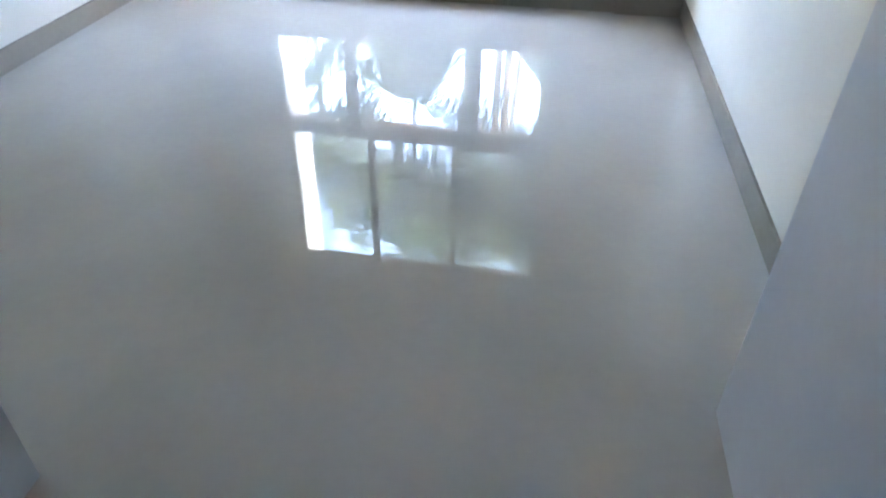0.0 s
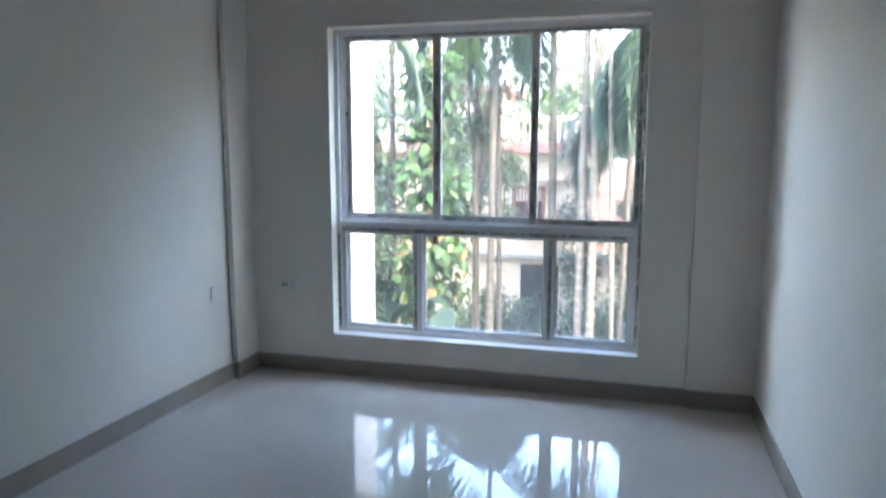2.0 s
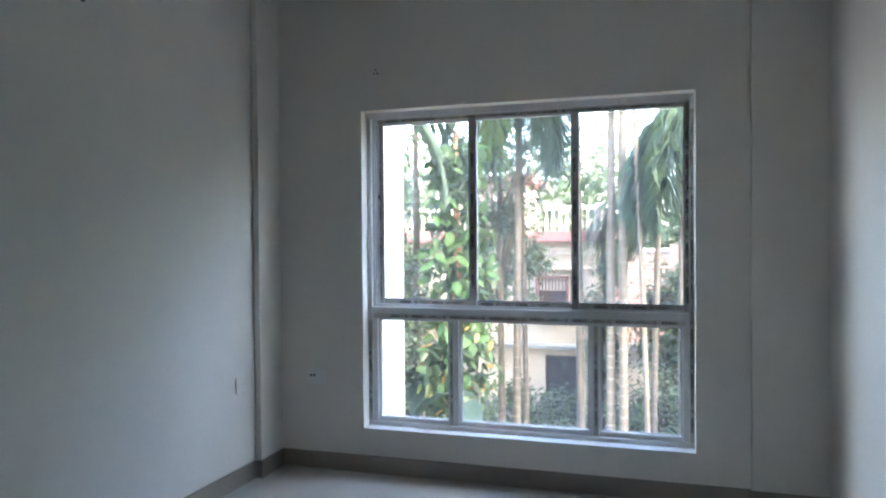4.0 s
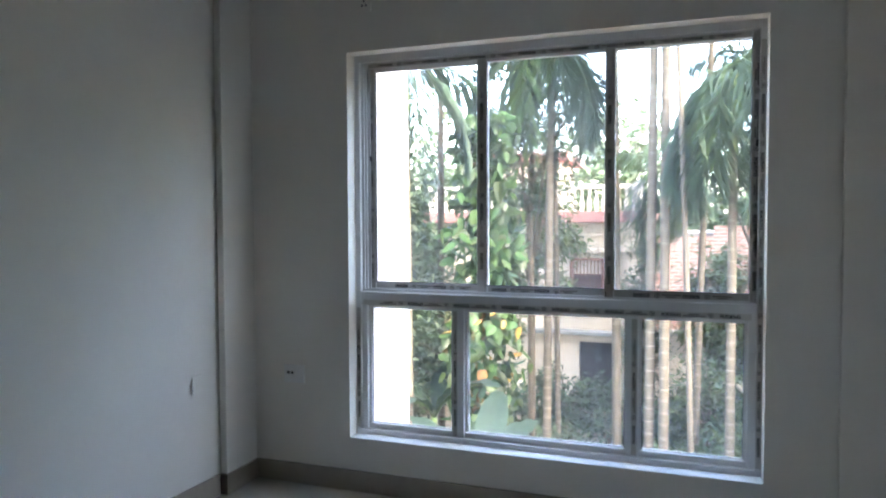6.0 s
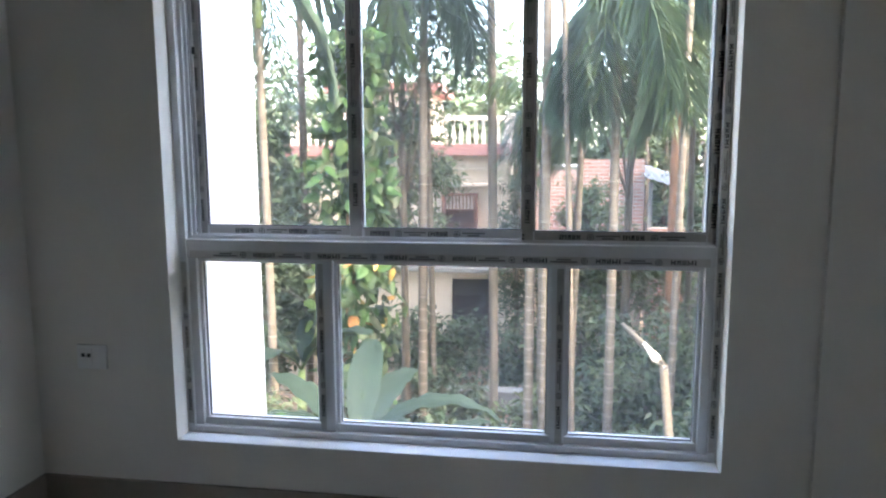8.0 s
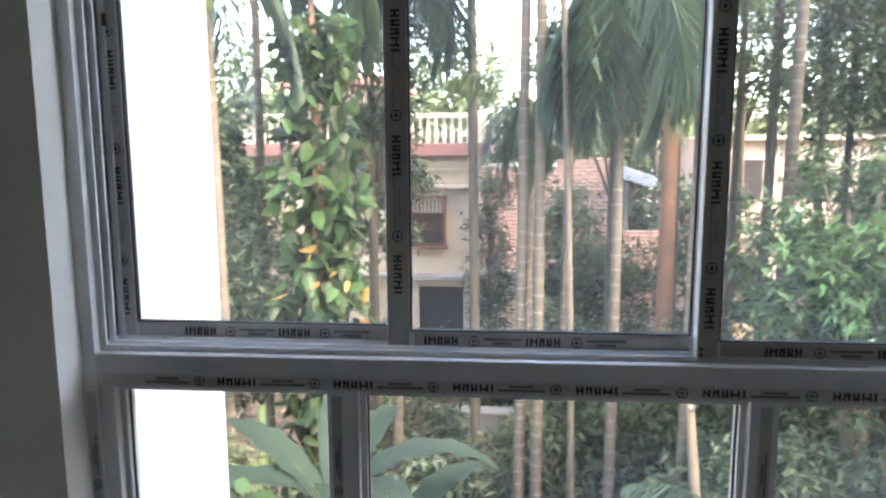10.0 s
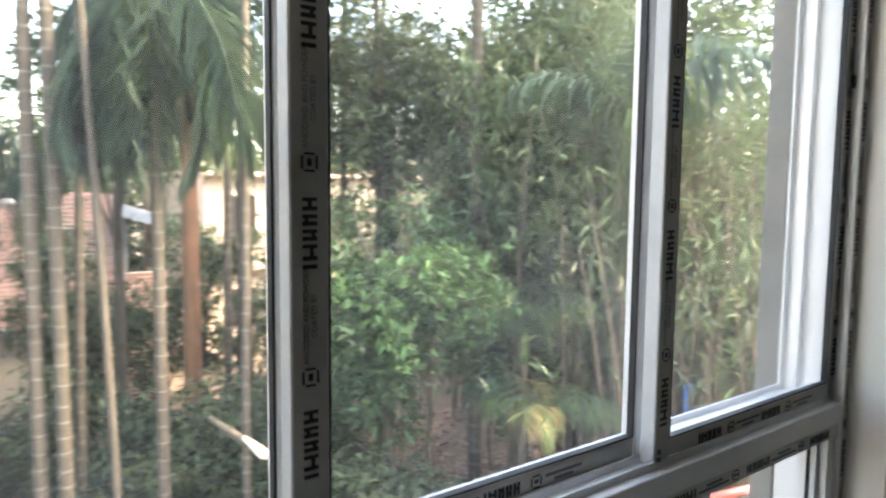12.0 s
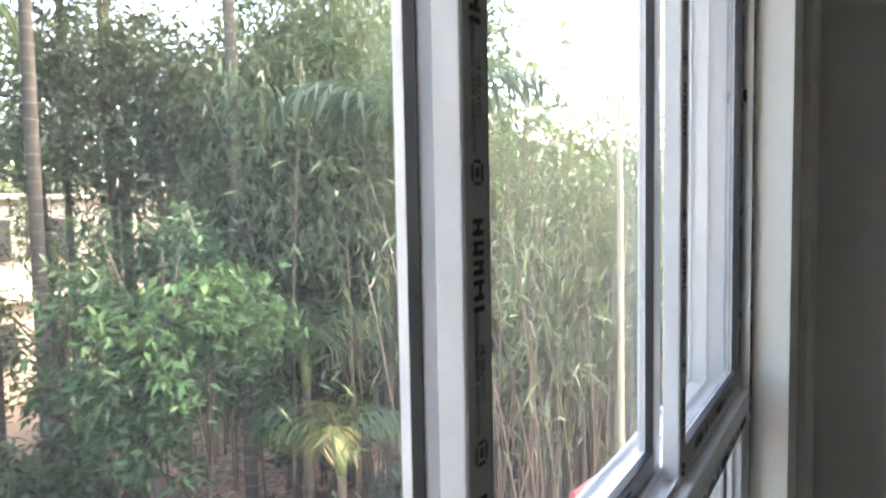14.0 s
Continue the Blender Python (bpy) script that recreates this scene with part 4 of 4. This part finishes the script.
part("floor_slab", box(HX0 - 0.05, -0.35, z_slab - 0.10, HX1 + 0.05, 0.0, z_slab, 0.01), concrete, house, "grey ledge between storeys")
# backing sheets whose near-black colour paints the shade behind the openings
part("interior", boxes([(HX0 + 0.2, 1.2, 0.0, HX1 - 0.2, 1.3, z_roof), (HX0 + 0.2, 0.2, z_slab - 0.1, HX1 - 0.2, 1.2, z_slab)]), interior_shade, house)
part("lintel_ledge", box(0.2, -0.28, wz1 + 0.16, HX1, 0.0, wz1 + 0.22, 0.005), plaster, house)
part("lintel_ledge", box(0.0, -0.18, wz1 + 0.52, HX1, 0.0, wz1 + 0.57, 0.005), plaster, house)
roof = part("roof", box(HX0 - 0.3, -0.45, z_roof, HX1 + 0.2, HD + 0.3, z_roof + 0.27, 0.02), red_paint, house, "faded red roof edge")
part("rail", box(HX0 - 0.2, -0.32, z_roof + 0.80, HX1 + 0.1, -0.16, z_roof + 0.90, 0.01), cream, roof)
baluster = mesh_of("baluster", lathe([(0.05, 0), (0.035, 0.05), (0.06, 0.18), (0.03, 0.34), (0.03, 0.42), (0.05, 0.53)], 8), cream)
for i in range(30):
    b = new("baluster", baluster)
    b.parent = roof
    b.location = (HX0 - 0.1 + i * 0.172, -0.24, z_roof + 0.27)
for x in (HX0 - 0.1, -0.1, HX1):
    part("post", box(x - 0.09, -0.34, z_roof + 0.27, x + 0.09, -0.14, z_roof + 0.95, 0.01), cream, roof)
hw = part("window", boxes([(wx0, -0.25, wz0, wx0 + 0.06, 0.02, wz1), (wx1 - 0.06, -0.25, wz0, wx1, 0.02, wz1), (wx0, -0.25, wz1 - 0.06, wx1, 0.02, wz1), (wx0 - 0.05, -0.28, wz0 - 0.07, wx1 + 0.05, 0.02, wz0)]), brown_wood, house, "brown boxed window with a grille")
for i in range(9):
    part("bar", box(wx0 + 0.08 + i * 0.083, -0.235, wz0, wx0 + 0.10 + i * 0.083, -0.215, wz1 - 0.06), brown_wood, hw)
for z in (wz0 + 0.35, wz0 + 0.70):
    part("cross_bar", box(wx0 + 0.06, -0.240, z, wx1 - 0.06, -0.236, z + 0.025), brown_wood, hw)
part("shutter", box(wx0 + 0.06, -0.01, wz1 - 0.40, wx1 - 0.06, 0.01, wz1 - 0.06), cream, hw)
# no door leaf: a dark sheet painted as the doorway's shade
part("door", box(dx0, 0.12, 0, dx1, 0.16, dz1), interior_shade, house, "near-black sheet standing in for shade in the open doorway")
stair = part("stair_room", box(-2.4, 2.5, z_roof + 0.27, 0.1, 5.0, z_roof + 1.7), plaster, house)
part("stair_roof", boxes([(-2.7, 2.1, z_roof + 1.7, 0.4, 5.3, z_roof + 1.95)], 0.02), red_paint, stair)

brick_house = thing("brick_house", "unplastered red brick house with a grey ledge", "house", (1.9, 14.5, GZ))
part("wall", boxes([(-1.45, 0, 0, 0.16, 0.22, 4.30), (0.42, 0, 0, 1.55, 0.22, 4.56), (0.16, 0, 0, 0.42, 0.22, 2.72), (0.16, 0, 3.84, 0.42, 0.22, 4.56), (-1.45, 0.22, 0, -1.25, 4, 4.30), (1.35, 0.22, 0, 1.55, 4, 4.56)]), brick_mat, brick_house)
# dark backing, coloured as the shade seen through the brick wall's slot
part("interior", box(-1.25, 0.8, 0, 1.35, 0.9, 4.2), interior_shade, brick_house)
part("ledge", box(-1.5, -0.35, 1.98, 1.68, 0.0, 2.08, 0.01), concrete, brick_house)
part("plinth_wall", box(-1.45, -0.04, 0, 1.55, 0.0, 1.98), plaster, brick_house)
part("roof_slab", box(-1.5, 0.25, 4.30, 1.3, 4.2, 4.40, 0.01), concrete, brick_house)
shed = thing("tin_shed", "low shed with white tin roof and pink brick wall", "shed", (3.95, 14.35, GZ))
part("wall", boxes([(-0.40, 0, 2.06, 0.42, 0.2, 2.98), (-0.40, 0, 0, 0.42, 0.2, 2.02)]), brick_mat, shed)
part("ledge", box(-0.42, -0.10, 2.02, 0.48, 0.2, 2.06), concrete, shed)
for x in (-0.36, 0.38):
    part("post", box(x - 0.04, 0.05, 2.98, x + 0.04, 0.15, 4.05 - 0.3 * (x + 0.4)), concrete, shed)
part("leaning_board", tube([(0.0, 0.1, 3.28), (0.36, 0.1, 3.02)], [0.03, 0.03], 6), dark_plastic, shed)
bm = bmesh.new()
prev = None
for i in range(24):
    x = -0.55 + i * 0.047
    z = 4.28 - 0.32 * (x + 0.55) + 0.015 * math.cos(i * math.pi / 2)
    cur = [bm.verts.new((x, -0.4, z - 0.12)), bm.verts.new((x, 1.6, z + 0.22))]
    if prev:
        bm.faces.new((prev[0], cur[0], cur[1], prev[1]))
    prev = cur
bmesh.ops.solidify(bm, geom=bm.faces[:], thickness=0.012)
part("roof_sheet", bm, tin, shed)
far_house = thing("far_house", "pale sunlit two-storey far house behind the palm trunks", "house", (9.6, 17.5, GZ))
part("wall", box(-3.4, 0, 0, 3.6, 4, 5.0), plaster, far_house)
part("roof", box(-3.5, -0.3, 5.0, 3.7, 4.1, 5.12, 0.02), plaster, far_house)
part("floor_slab", box(-3.5, -0.25, 2.5, 3.7, 0.0, 2.62, 0.01), plaster, far_house)
for x in (-2.4, -0.9, 0.7, 2.3):
    for z in (1.0, 3.5):
        w = part("window", box(x - 0.42, -0.04, z - 0.05, x + 0.42, 0.0, z + 1.05, 0.01), plaster, far_house)
        # pane colour carries the shade of the room behind it
        part("pane", box(x - 0.36, -0.06, z, x + 0.36, -0.041, z + 1.0), interior_shade, w)

# ---- yard clutter ----
ledge = thing("yard_wall", "low grey concrete wall in the yard", "wall", (0.6, 9.9, GZ))
part("wall", box(-1.3, 0, -0.1, 0.9, 0.22, 0.38, 0.015), concrete, ledge)
part("coping", box(-1.35, -0.04, 0.38, 0.95, 0.26, 0.44, 0.01), concrete, ledge)
br = thing("cut_branch", "split pale branch with brown bark leaning in the bush", "branch", (2.34, 4.30, GZ))
part("bark", tube([(0.35, -0.10, -0.1), (0.12, 0.00, 1.66), (0.01, 0.00, 2.71), (-0.15, 0.18, 2.85), (-0.33, 0.40, 3.00)], [0.05, 0.045, 0.04, 0.035, 0.022], 8), bark_brown, br)
part("bare_wood", tube([(0.03, -0.03, 2.70), (-0.06, -0.02, 2.78), (-0.15, 0.15, 2.88)], [0.030, 0.045, 0.018], 8), cut_wood, br, "pale bare wood")
lg = thing("fallen_trunk", "crooked brown branch lying on the bank", "branch", (4.6, 4.0, -2.3))
part("bark", tube([(-1.0, 0.6, 0.35), (-0.5, 0.3, 0.2), (0.2, 0.0, 0.12), (0.9, -0.3, 0.2), (1.5, -0.4, 0.05)], [0.05, 0.07, 0.08, 0.06, 0.03], 8), bark_brown, lg)
pole = thing("bamboo_pole", "thin upright yellow bamboo pole outside the window", "pole", (2.76, 0.66, GZ))
part("pole_stem", tube([(0.05, 0, -0.1), (0.03, 0, 2.5), (0.0, 0, 4.6), (-0.05, 0, 6.6)], [0.014, 0.0125, 0.011, 0.010], 10), pole_bamboo, pole)
part("nodes", boxes([(-0.016 + 0.03, -0.014, z, 0.014 + 0.03, 0.014, z + 0.01) for z in (0.4, 0.8, 1.2, 1.6, 2.0, 2.4)], 0.003), pole_bamboo, pole)
pipe = thing("red_pipe", "faded red plastic pipe outside beside the window", "pipe", (2.3, 0.62, 0.0))
part("pipe_run", tube([(0.04, 0.08, 0.367), (0.4, 0.08, 0.323), (1.2, 0.08, 0.225)], [0.016, 0.016, 0.016], 12), red_pipe_paint, pipe)
part("bracket", box(0.27, -0.32, 0.31, 0.29, 0.09, 0.325), steel, pipe)
tagm = thing("blue_container", "blue plastic scrap hanging on a wire in the thicket", "plastic", (6.0, 3.15, -0.55))
part("scrap", box(-0.055, -0.015, -0.16, 0.055, 0.015, 0.12, 0.012), blue_plastic, tagm)
part("wire", tube([(0.0, 0, 0.12), (0.05, 0, 0.5), (0.14, 0.02, 1.1)], [0.006, 0.006, 0.006], 5), pole_bamboo, tagm)
part("wire", tube([(0.0, 0, -0.16), (-0.1, -0.03, -0.8), (-0.2, -0.1, -1.8)], [0.006, 0.006, 0.006], 5), pole_bamboo, tagm)
bucket = thing("teal_tarp", "teal plastic sheet hung on the brick house ledge", "sheet", (1.15, 14.78, GZ + 1.45))
part("sheet", box(-0.3, 0.0, -0.12, 0.3, 0.04, 0.16, 0.02), teal_plastic, bucket)

# ---- leaf litter, far woods ----
n = 16000
lx, ly = R.uniform(-4, 10, n), R.uniform(0.8, 11, n)
lp = np.stack([lx, ly, ground_height(lx, ly) + 0.02 + 0.03 * R.random(n)], -1)
tagged(leaves(lp, 0.16, 0.06, dry_leaf, "leaf_litter", None, 0.0, 0.5), "dry brown fallen leaves on the soil", "fallen leaves", kind="stuff")


def far_woods(x0, x1, y, top, n, per, label, mat, size=0.5, leaf=0.36):
    """A deep uneven bank of foliage on many stems."""
    th = thing("woods", label, "trees", ((x0 + x1) / 2, y, GZ), kind="stuff")
    w = (x1 - x0) / 2
    xs = R.uniform(-w, w, n)
    ys = R.normal(0, 1.2, n)
    hh = (top - GZ) * (0.75 + 0.25 * np.sin(xs * 0.9 + y) + R.normal(0, 0.08, n))
    zs = hh * R.uniform(0.05, 1.0, n) ** 0.8
    p = np.stack([xs, ys, zs], -1)[:, None] + R.normal(size=(n, per, 3)) * size
    p = p.reshape(-1, 3)
    p = p[p[:, 2] > 0.02]
    leaves(p, leaf, leaf * 0.42, mat, "crown", th, 0.3)
    bm = bmesh.new()
    for i in range(0, n, 12):
        tube_into(bm, [(xs[i], ys[i], -0.2), (xs[i] + 0.1, ys[i], hh[i] * 0.5), (xs[i], ys[i], hh[i] * 0.9)], [0.09, 0.07, 0.03], 6)
    part("stems", bm, bark_brown, th)


far_woods(-14, -4.5, 13.5, 4.2, 420, 40, "leafy trees at the side of the house", far_leaf)
far_woods(-12, 6, 25, 5.2, 700, 40, "far trees behind the houses", far_leaf, 0.7, 0.5)
far_woods(4, 26, 22.5, 6.5, 800, 40, "far bright green trees beyond the palms", far_leaf, 0.6, 0.42)
far_woods(11.5, 16, 11.5, 5.0, 420, 42, "leafy woods behind the bush", bamboo_leaf, 0.5, 0.3)
far_woods(11, 26, 6.5, 3.2, 600, 42, "green woods at the edge of the yard", far_leaf, 0.6, 0.36)
far_woods(12, 26, 0.0, 1.6, 420, 40, "low green growth far behind the bamboo", bamboo_leaf, 0.6, 0.36)
